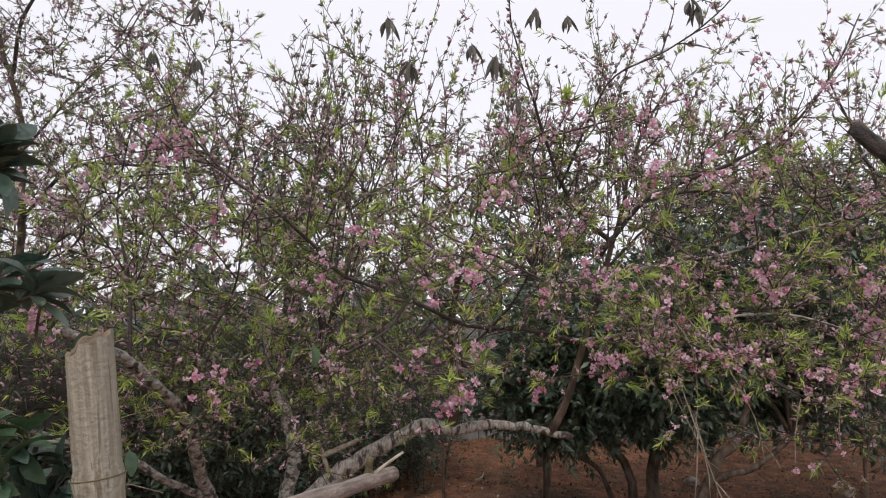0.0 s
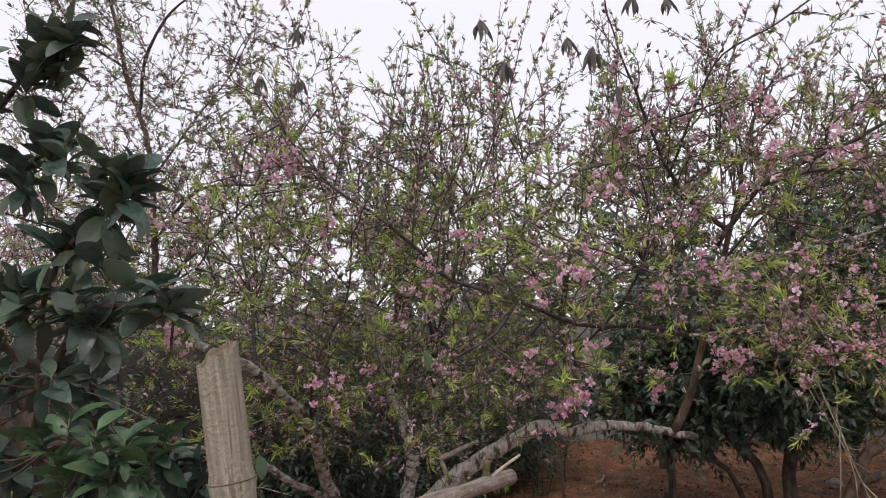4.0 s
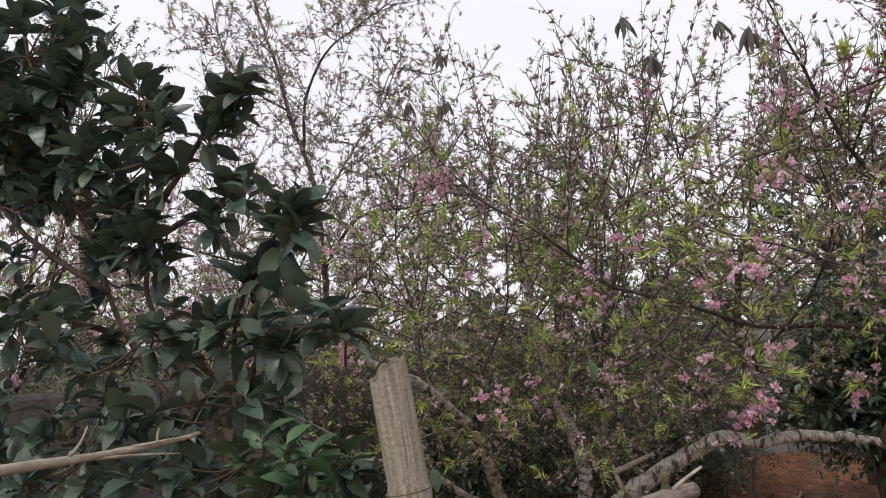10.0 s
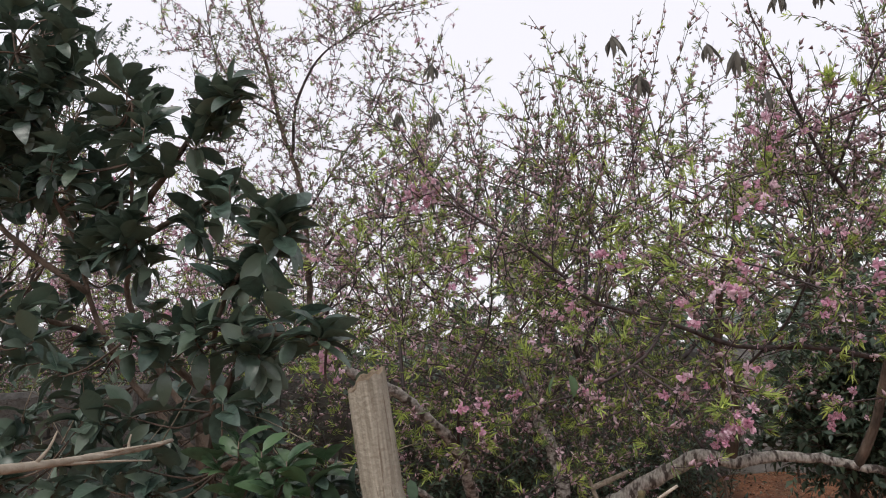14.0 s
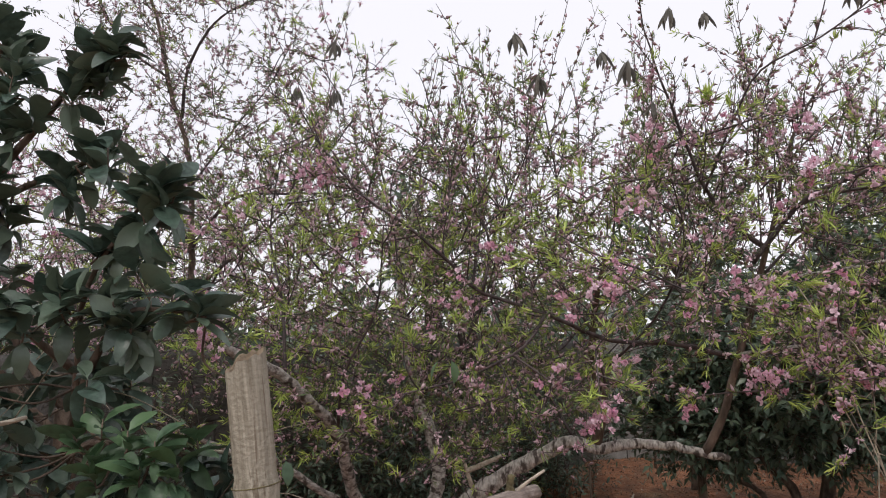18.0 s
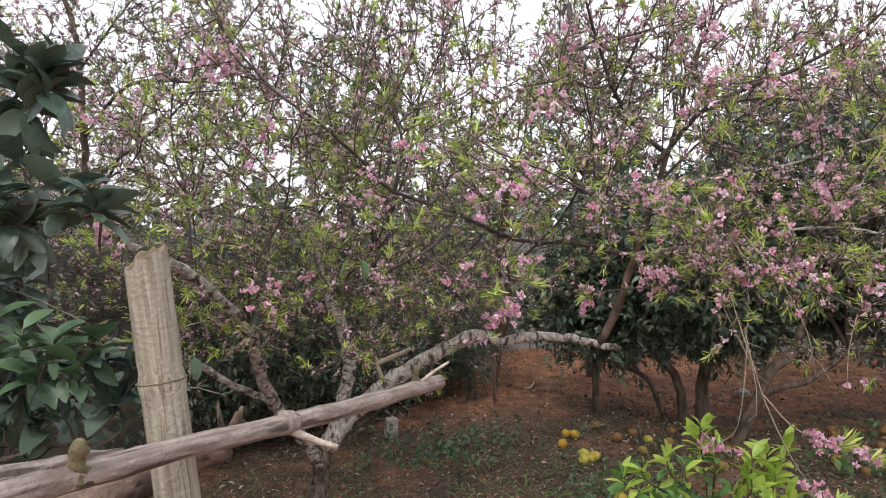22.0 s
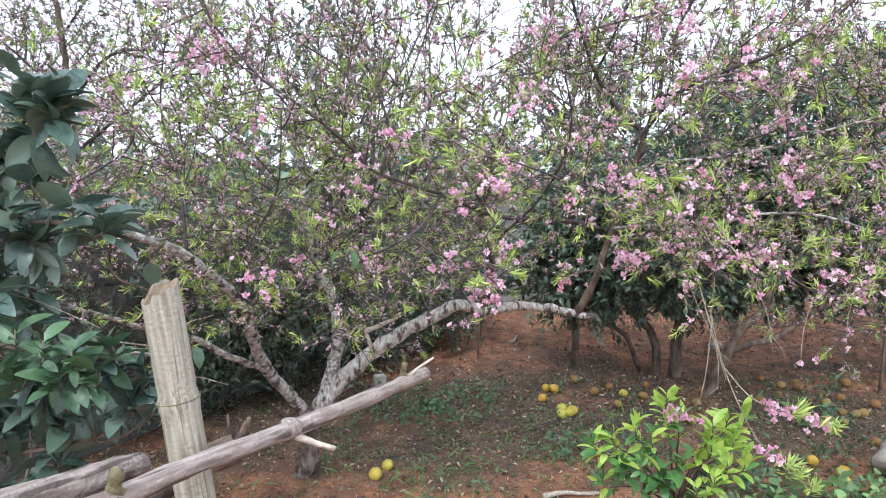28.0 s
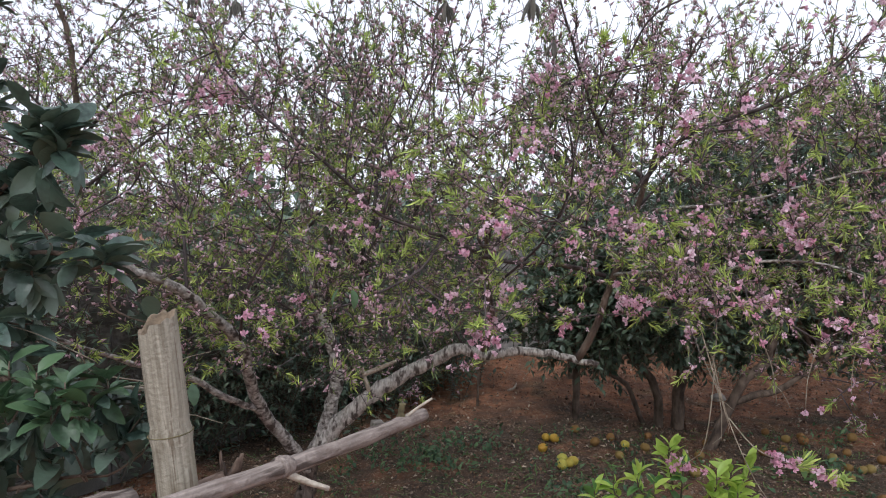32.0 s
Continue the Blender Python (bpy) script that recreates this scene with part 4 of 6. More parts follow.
def build_side_peach(base, reach, seed_lines, bloom, name_label, spacing=0.11, near=60, low=0.8, high=2.4, count=90):
    root = thing("peach_tree", name_label, "tree", group="orchard peach trees")
    b = np.array(base)
    limb(root, "trunk", [b + (0, 0, -0.05), b + (0.03, 0, 0.3), b + (0.0, 0.02, 0.7), b + (0.02, 0.0, 1.0)], 0.06, 0.045, 0.06, 9)
    crown, arms = Crown(), []
    for dx, dy, dz in seed_lines:
        a = b + (0.01, 0.0, 0.95)
        e = b + np.array([dx, dy, dz])
        mid = (a + e) / 2 + rng.normal(size=3) * 0.12
        arms.append(limb(root, "branch", [a, mid, e], 0.026, 0.005, 0.07, 6, mat="twig"))
        crown.dress(arms[-1], 0.01, spacing, reach, start=0.25)
    crown.fill(arms, b + rng.uniform((-1.5, -0.8, low), (1.5, 0.8, high), (count, 3)), 0.1, 0.32)
    crown.finish(root, lambda p: np.clip(0.42 - 0.3 * np.clip((p[:, 2] - 2.4) / 0.6, 0, 1), 0.06, 1), lambda p: np.full(len(p), bloom), near)
    return root


build_main_peach()
build_back_peach()
build_side_peach((-0.6, 5.6, 0), 0.5, [(-0.9, 0.1, 2.6), (-0.3, -0.3, 2.9), (0.4, 0.2, 2.8), (1.0, -0.2, 2.5), (0.1, 0.3, 3.2), (-1.2, 0, 1.9), (1.3, 0.1, 1.9), (-0.5, -0.5, 2.1), (0.6, -0.6, 2.2)],
                 0.35, "peach tree in the row behind, leafy with few blossoms", 0.12, 60, 0.8, 2.4, 70)
build_side_peach((3.1, 3.2, 0), 0.5, [(-0.9, -0.2, 2.3), (-0.4, 0.2, 2.7), (0.4, 0.0, 2.8), (-1.1, -0.5, 1.6), (-0.8, -0.7, 1.3), (0.2, -0.5, 2.3), (-0.6, 0.4, 2.9), (-1.2, -0.2, 1.9)],
                 0.6, "peach tree at the orchard's side, in pink blossom", 0.11, 120)
build_side_peach((-3.6, 5.6, 0), 0.55, [(-0.9, 0.1, 2.6), (-0.3, -0.3, 2.9), (0.5, 0.2, 2.8), (1.2, -0.2, 2.5), (0.1, 0.3, 3.2), (-1.2, 0, 1.9), (1.2, 0.1, 1.9)],
                 0.6, "peach tree beyond the wall, twiggy with pink blossoms", 0.11, 60, 1.2, 2.8, 130)
build_side_peach((-4.7, 3.7, 0.2), 0.5, [(-0.9, 0.1, 2.6), (-0.3, -0.3, 2.9), (0.5, 0.2, 2.9), (0.9, -0.2, 2.5), (0.1, 0.3, 3.0), (-0.6, -0.5, 2.1), (0.9, -0.6, 2.1)],
                 0.95, "low peach tree beyond the wall, thick with pink blossom", 0.12, 60, 1.2, 3.0, 170)


build_side_peach((-4.0, 4.7, 0.1), 0.45, [(-0.9, 0.1, 1.9), (-0.3, -0.3, 2.1), (0.5, 0.2, 2.1), (1.2, -0.2, 1.9), (0.1, 0.3, 2.2), (-1.2, 0, 1.5), (1.2, 0.1, 1.5)],
                 0.95, "low spreading peach tree beyond the wall, pink and twiggy", 0.12, 40, 1.0, 2.15, 190)


# ---- citrus trees ----
CITRUS_SMALL = leaf_shape(0.075, 0.033, 0.3, 0.25, False)


def citrus_leaves(line, step, rise=0.35, crowd=1.0):
    """Places and ways of leaves along a twig, spiralling, the last ones about the tip."""
    out = []
    total = np.linalg.norm(np.diff(line, axis=0), axis=1).sum()
    count = max(3, int(total / step))
    for k in range(count):
        u = ((k + 0.6) / count) ** crowd
        at = u * (len(line) - 1)
        i = min(int(at), len(line) - 2)
        p = line[i] + (line[i + 1] - line[i]) * (at - i)
        along = (line[i + 1] - line[i]) / (np.linalg.norm(line[i + 1] - line[i]) + 1e-9)
        side = rng.normal(size=3)
        side -= along * (side @ along)
        side /= np.linalg.norm(side)
        out.append((p, along * (rise + 0.5 * u) + side + np.array([0, 0, -0.05])))
    return out


def leaf_turn(way, size):
    """A leaf that points along a way, its face to the sky."""
    z = Vector(way).normalized()
    y = Vector((0, 0, 1)) - z * z.z + Vector(rng.normal(size=3) * 0.45)
    x = y.cross(z).normalized()
    y = z.cross(x)
    return Matrix((x, y, z)).transposed().to_4x4() @ Matrix.Scale(size, 4)


def foliage(mesh, leaves, template, low=0.7, high=1.3):
    tv, tf, ts = template
    for p, way in leaves:
        m = np.array(leaf_turn(way, rng.uniform(low, high)).to_3x3())
        mesh.add(tv @ m.T + p, tf)


# the leafy sprays that stand out of the near citrus tree's crown
SPRAYS_HIGH = [(-1.5, 1.5, 2.46), (-1.43, 1.55, 2.34), (-1.31, 1.5, 2.22), (-1.25, 1.5, 2.07), (-1.07, 1.48, 2.23), (-1.01, 1.46, 2.23), (-1.06, 1.48, 2.16), (-1.15, 1.5, 2.14),
               (-1.09, 1.5, 1.95), (-1.01, 1.45, 1.95), (-1.15, 1.5, 1.9), (-0.9, 1.4, 1.88), (-0.83, 1.38, 1.84), (-0.81, 1.4, 1.86), (-0.87, 1.4, 1.8), (-0.95, 1.42, 1.74)]
SPRAYS_MIDDLE = [(-1.0, 1.42, 1.69), (-0.89, 1.4, 1.65), (-0.79, 1.38, 1.59), (-0.72, 1.36, 1.55), (-0.94, 1.4, 1.58), (-1.07, 1.4, 1.57), (-1.18, 1.38, 1.57), (-1.22, 1.36, 1.59), (-1.14, 1.38, 1.51),
                 (-1.63, 1.4, 1.67), (-1.76, 1.4, 1.63), (-1.58, 1.4, 1.59), (-1.46, 1.38, 1.5), (-1.36, 1.35, 1.38), (-1.29, 1.35, 1.38), (-0.66, 1.45, 1.41), (-1.56, 1.35, 1.34)]
SPRAYS_FRESH = [(-0.98, 1.36, 1.3), (-0.91, 1.34, 1.33), (-0.84, 1.32, 1.31), (-0.78, 1.32, 1.29), (-0.92, 1.34, 1.24), (-0.81, 1.32, 1.24), (-0.74, 1.34, 1.24), (-0.73, 1.4, 1.28)]
SPRAYS_LOW = [(-1.37, 1.3, 1.25), (-1.23, 1.3, 1.24), (-1.17, 1.34, 1.28), (-1.14, 1.34, 1.22), (-1.57, 1.3, 1.24), (-0.89, 1.4, 1.18), (-0.82, 1.4, 1.16), (-0.86, 1.4, 1.10), (-0.71, 1.4, 1.22),
              (-0.9, 1.4, 1.05), (-0.69, 1.4, 1.14), (-0.65, 1.4, 1.12), (-0.87, 1.4, 1.0), (-0.66, 1.42, 1.2), (-0.95, 1.35, 0.95), (-1.05, 1.4, 1.1), (-1.1, 1.45, 0.95)]


def build_near_citrus():
    root = thing("citrus_tree", "dark green glossy-leaved citrus tree beside the bamboo post", "tree")
    limb(root, "trunk", [(-1.42, 1.95, -0.05), (-1.40, 1.92, 0.4), (-1.38, 1.88, 0.9), (-1.36, 1.82, 1.3)], 0.042, 0.026, 0.06, 9, mat="old_bark")
    stems = ([(-1.38, 1.85, 1.2), (-1.60, 1.80, 1.45), (-1.72, 1.75, 1.68), (-1.73, 1.68, 1.9), (-1.76, 1.6, 2.06), (-1.79, 1.55, 2.29), (-1.81, 1.5, 2.48)],
             [(-1.36, 1.82, 1.3), (-1.48, 1.76, 1.5), (-1.54, 1.7, 1.7), (-1.47, 1.62, 1.87), (-1.43, 1.58, 2.1), (-1.41, 1.55, 2.28)],
             [(-1.38, 1.86, 1.0), (-1.22, 1.65, 1.2), (-1.13, 1.55, 1.32), (-1.09, 1.5, 1.5), (-1.04, 1.45, 1.62), (-0.96, 1.42, 1.72), (-0.87, 1.4, 1.81)],
             [(-1.44, 1.6, 1.93), (-1.27, 1.55, 2.06), (-1.13, 1.5, 2.16), (-1.03, 1.48, 2.22)],
             [(-1.47, 1.62, 1.87), (-1.27, 1.55, 1.9), (-1.10, 1.5, 1.93)],
             [(-1.12, 1.55, 1.36), (-0.96, 1.45, 1.54), (-0.82, 1.4, 1.56), (-0.71, 1.38, 1.54)],
             [(-1.13, 1.55, 1.42), (-1.2, 1.45, 1.52), (-1.26, 1.4, 1.58)],
             [(-1.70, 1.75, 1.61), (-1.73, 1.55, 1.66), (-1.77, 1.45, 1.66)],
             [(-1.20, 1.62, 1.22), (-0.95, 1.42, 1.27), (-0.80, 1.35, 1.27)],
             [(-1.72, 1.72, 1.75), (-1.95, 1.62, 1.95), (-2.1, 1.55, 2.2), (-2.2, 1.5, 2.4)],
             [(-1.38, 1.86, 0.8), (-1.2, 1.6, 0.95), (-1.0, 1.45, 1.0), (-0.80, 1.42, 1.05)],
             [(-1.39, 1.88, 0.7), (-1.5, 1.6, 0.95), (-1.55, 1.4, 1.15), (-1.58, 1.32, 1.24)],
             [(-1.40, 1.90, 0.5), (-1.7, 1.7, 0.8), (-1.9, 1.5, 1.0), (-2.05, 1.4, 1.3)])
    lines = [limb(root, "branch", pts, 0.012, 0.004, 0.05, 7, mat="old_bark") for pts in stems]
    pool = np.concatenate(lines)
    twigs = Mesh()
    old, fresh_spots = [], []

    def spray(tip, size, count, into, droop=0.0):
        """A twig from the nearest wood, with a whorl of leaves about its end."""
        tip = np.array(tip, float)
        away = np.linalg.norm(pool - tip, axis=1) + 0.5 * np.clip(pool[:, 2] - tip[2], 0, 9)
        a = pool[np.argmin(away)]
        line = curve_points([a, (a + tip) / 2 + rng.normal(size=3) * 0.015 - (0, 0, 0.03), tip - (0, 0, 0.06 - 0.2 * droop), tip], 0.02)
        tube(twigs, line, 0.0034, 0.0016, 5)
        tail = line[-max(3, min(len(line), int(size / 0.02))):]
        into += citrus_leaves(tail, np.linalg.norm(tail[-1] - tail[0]) / count + 1e-4, 0.75 - droop, 0.7)

    for p in SPRAYS_HIGH:
        spray(p, 0.12, 9, old)
    for p in SPRAYS_MIDDLE:
        spray(p, 0.13, 9, old, 0.25)
    for p in SPRAYS_LOW:
        spray(p, 0.13, 9, old, 0.25)
    for p in SPRAYS_FRESH:
        spray(p, 0.11, 8, fresh_spots, 0.1)
    # the dense head of the crown, wider at the back
    for u, y, v in rng.uniform((0.86, 1.45, 0.20), (1.03, 1.75, 0.52), (26, 3)):
        spray((-u * y, y, 1.5 + v * y), 0.13, 8, old)
    for u, y, v in rng.uniform((1.04, 1.42, 0.36), (1.55, 2.0, 0.76), (100, 3)):
        spray((-u * y, y, 1.5 + v * y), 0.13, 10, old)
    for p in rng.uniform((-2.4, 1.5, 1.45), (-1.5, 1.9, 1.95), (26, 3)):
        spray(p, 0.13, 8, old, 0.2)
    for p in rng.uniform((-2.1, 1.35, 1.0), (-0.9, 1.8, 1.42), (66, 3)):
        spray(p, 0.13, 9, old, 0.3)
    for p in rng.uniform((-1.2, 1.42, 1.35), (-0.85, 1.6, 1.72), (8, 3)):
        spray(p, 0.13, 9, old, 0.2)
    part("brushwood", twigs, M["old_bark"], root, "dark thin twigs", "stuff")
    dry = Mesh()
    for a in rng.uniform((-2.1, 1.45, 0.8), (-0.75, 1.9, 1.5), (46, 3)):
        way = rng.normal(size=3) * (1.0, 0.5, 0.55)
        e = a + way / np.linalg.norm(way) * rng.uniform(0.12, 0.4)
        tube(dry, curve_points([a, (a + e) / 2 + rng.normal(size=3) * 0.03, e], 0.04), rng.uniform(0.0014, 0.0026), 0.0009, 4)
    part("dry_brush", dry, M["dry_twig"], root, "pale dry dead twigs", "stuff")
    shapes = [leaf_shape(0.098, 0.044, d, f, True) for d, f in ((0.15, 0.3), (0.45, 0.5), (0.7, 0.25))]
    datas = [piece_mesh("leaf", q, [M["citrus_leaf_piece"]]) for q in shapes]
    fresh = piece_mesh("leaf", leaf_shape(0.085, 0.036, 0.35, 0.35, True), [M["fresh_leaf"]])
    order = sorted(range(len(old)), key=lambda i: old[i][0][1] - 0.3 * old[i][0][0] + rng.normal() * 0.05)
    near = set(order[:290])
    for i in near:
        p, way = old[i]
        ob = new("leaf", datas[rng.integers(3)])
        ob.parent = root
        ob.matrix_basis = Matrix.Translation(Vector(p)) @ leaf_turn(way, rng.uniform(0.5, 1.2))
    for p, way in fresh_spots:
        ob = new("leaf", fresh)
        ob.parent = root
        ob.matrix_basis = Matrix.Translation(Vector(p)) @ leaf_turn(way, rng.uniform(0.5, 1.1))
    rest = Mesh()
    for k in range(3):
        foliage(rest, [old[i] for i in order if i not in near and i % 3 == k], shapes[k], 0.5, 1.15)
    part("foliage", rest, [M["citrus_leaf_near"]], root, "dark green oval leaves", "stuff")


def build_citrus(base, trunks, middle, radii, count, label, group="citrus trees"):
    """A broad citrus tree: leaning stems and a dark crown of leafy sprays with gaps."""
    root = thing("citrus_tree", label, "tree", group=group)
    b, c, r = np.array(base), np.array(middle), np.array(radii)
    for pts, r0 in trunks:
        limb(root, "trunk", [b + np.array(p) for p in pts], r0, r0 * 0.6, 0.08, 8, mat="old_bark")
    twigs, mesh = Mesh(), Mesh()
    for _ in range(count):
        d = rng.normal(size=3)
        d /= np.linalg.norm(d)
        p = c + d * r * rng.uniform(0.45, 1.0) ** 0.6 * (0.85 + 0.15 * math.sin(5 * d[0] + 4 * d[2] + b[0]))
        way = d + np.array([0, 0, 0.5]) + rng.normal(size=3) * 0.5
        way /= np.linalg.norm(way)
        size = rng.uniform(0.15, 0.32)
        s = np.linspace(0, 1, 4)[:, None]
        line = p + way * size * s + rng.normal(size=(4, 3)) * 0.01
        tube(twigs, line, 0.004, 0.002, 3)
        foliage(mesh, citrus_leaves(line, 0.02), CITRUS_SMALL, 0.6, 1.3)
    for _ in range(26):
        d = rng.normal(size=3)
        d[2] = abs(d[2]) * 0.6
        d /= np.linalg.norm(d)
        a = b + np.array(trunks[rng.integers(len(trunks))][0][-1])
        line = curve_points([a, (a + c) / 2 + rng.normal(size=3) * 0.15, c + d * r * 0.8], 0.15)
        tube(twigs, line, 0.02, 0.006, 5)
    part("brushwood", twigs, M["old_bark"], root, "dark twigs", "stuff")
    part("foliage", mesh, [M["citrus_leaf"]], root, "dense dark green leaves", "stuff")


build_near_citrus()
build_citrus((1.95, 5.25, 0), [([(0.06, 0, -0.05), (0.08, 0.0, 0.38), (0.14, 0, 0.60), (0.18, 0, 1.1)], 0.055), ([(-0.07, 0.05, -0.05), (-0.10, 0.05, 0.31), (-0.27, 0.05, 0.52), (-0.5, 0.1, 0.85)], 0.040),
                               ([(-0.15, 0.15, -0.05), (-0.31, 0.15, 0.31), (-0.46, 0.15, 0.40), (-0.65, 0.2, 0.65)], 0.024)],
             (1.78, 5.35, 1.18), (1.05, 0.8, 0.80), 1400, "spreading citrus tree with several bare lower stems")
build_citrus((2.15, 4.7, 0), [([(-0.12, 0.0, -0.05), (0.05, 0, 0.34), (0.15, 0, 0.55), (0.30, 0, 0.67), (0.5, 0.1, 1.2)], 0.042), ([(0.06, 0, 0.36), (0.25, 0, 0.42), (0.48, 0.05, 0.48), (0.75, 0.1, 0.66)], 0.028)],
             (2.95, 5.2, 1.60), (1.2, 0.8, 1.25), 1500, "citrus tree with a crooked leaning trunk and dark crown")
build_citrus((4.6, 5.6, 0), [([(0.0, 0, -0.05), (0.05, 0.02, 0.5), (0.1, 0, 1.2)], 0.07)], (4.2, 5.5, 1.65), (1.5, 1.0, 1.32), 1350, "dark citrus tree at the orchard's edge")
build_citrus((1.15, 5.45, 0), [([(0.07, 0.02, -0.05), (0.07, 0.02, 0.4), (0.05, 0, 0.75)], 0.022)], (1.15, 5.5, 0.95), (0.46, 0.4, 0.46), 230, "young round citrus tree tied to a stake")
build_citrus((-0.95, 6.0, 0), [([(0.0, 0, -0.05), (0.02, 0.02, 1.0), (0.0, 0, 2.2)], 0.05)], (-0.93, 6.0, 2.35), (0.42, 0.4, 1.15), 150, "narrow dark evergreen among the peach trees")
build_citrus((1.45, 6.7, 0), [([(0.0, 0, -0.05), (0.02, 0.02, 1.0), (0.0, 0, 1.8)], 0.05)], (1.4, 6.7, 2.25), (0.75, 0.5, 0.85), 300, "dark evergreen behind the blossoming crown")
for bx, by, w, hgt in ((-0.5, 7.4, 0.85, 0.9), (3.4, 8.0, 1.2, 1.2), (5.6, 7.6, 1.3, 1.4), (6.2, 4.6, 1.2, 1.4)):
    build_citrus((bx, by, 0.1), [([(0.0, 0, -0.1), (0.05, 0.02, 0.4), (0.1, 0, 0.9)], 0.05)], (bx, by, 0.35 + hgt), (w, 0.8, hgt), 380, "low dark citrus tree in the back row")
build_citrus((-9.3, 8.8, 0), [([(0.0, 0, -0.05), (0.05, 0.02, 2.0), (0.0, 0, 4.5)], 0.14)], (-9.6, 8.8, 5.9), (2.3, 1.4, 2.3), 520, "tall leafy tree beyond the wall")


# Added bushes, there only to block bright sky between the twigs beyond the wall.
for bx, by, w, hgt in ((-5.6, 5.4, 1.5, 0.85), (-7.2, 4.6, 1.6, 0.95), (-4.2, 6.8, 1.4, 0.9)):
    build_citrus((bx, by, 0.0), [([(0.0, 0, -0.1), (0.05, 0.02, 0.4), (0.1, 0, 0.9)], 0.05)], (bx, by, 0.2 + hgt), (w, 0.8, hgt), 420, "low leafy bush added beyond the orchard wall to darken the gaps", "bushes beyond the wall")


# ---- undergrowth and far trees ----
def build_undergrowth():
    """Dark leafy shoots and dry stems that crowd the foot of the wall."""
    stems, mesh = Mesh(), Mesh()
    for _ in range(680):
        u = rng.uniform(-0.32, 0.9)
        x, y = -3.3 + 3.9 * u + rng.normal() * 0.15, 2.9 + 4.0 * u + rng.normal() * 0.22
        if x > -0.9 and y < 4.6:
            y = 4.6 + rng.uniform(0, 0.5)
        size = rng.uniform(0.4, 1.5) * (1.1 - 0.3 * u)
        lean = rng.normal(size=2) * 0.45
        s = np.linspace(0, 1, 5)[:, None]
        line = np.array([x, y, 0]) + np.concatenate([lean[None] * size * s ** 1.5, size * s], 1) + rng.normal(size=(5, 3)) * 0.02 * s
        tube(stems, line, 0.004, 0.0015, 4)
        leaves = citrus_leaves(line, 0.033, 0.5)
        for l1, _s in shoots(line, 0.003, 0.11, 0.26, 0.2, 1.0, 0.1):
            tube(stems, l1, 0.002, 0.001, 3)
            leaves += citrus_leaves(l1, 0.041, 0.6)
        foliage(mesh, leaves, UNDER_LEAF, 0.65, 1.4)
    root = thing("undergrowth", "dark tangle of leafy shoots at the foot of the wall", "undergrowth", kind="stuff")
    part("stem", stems, M["old_bark"], root, "dry brown stems", "stuff")
    part("foliage", mesh, M["citrus_leaf"], root, "narrow dark green leaves", "stuff")


UNDER_LEAF = leaf_shape(0.06, 0.020, 0.3, 0.3, False)
build_undergrowth()


def build_woods():
    """A far line of low trees beyond the wall, with an uneven top."""
    mesh = Mesh()
    for _ in range(2200):
        a = rng.uniform(-1.25, 1.25)
        d = rng.uniform(15, 24)
        x, y = d * math.sin(a), d * math.cos(a)
        top = 1.1 + 0.6 * math.sin(a * 9.0) + 0.6 * math.sin(a * 23.0 + 1.0) + 0.045 * d
        z = rng.uniform(0.0, 1.0) ** 0.8 * top
        size = rng.uniform(0.7, 1.3)
        for _k in range(4):
            way = rng.normal(size=3) + (0, 0, 0.4)
            m = np.array(leaf_turn(way, size * rng.uniform(0.7, 1.3)).to_3x3())
            mesh.add(WOOD_LEAF[0] @ m.T + np.array([x, y, z]) + rng.normal(size=3) * 0.35, WOOD_LEAF[1])
    part("far_woods", mesh, M["citrus_leaf"], None, "low dark trees in the distance beyond the orchard wall", "stuff")["category"] = "woods"


WOOD_LEAF = leaf_shape(0.5, 0.3, 0.3, 0.3, False)
build_woods()


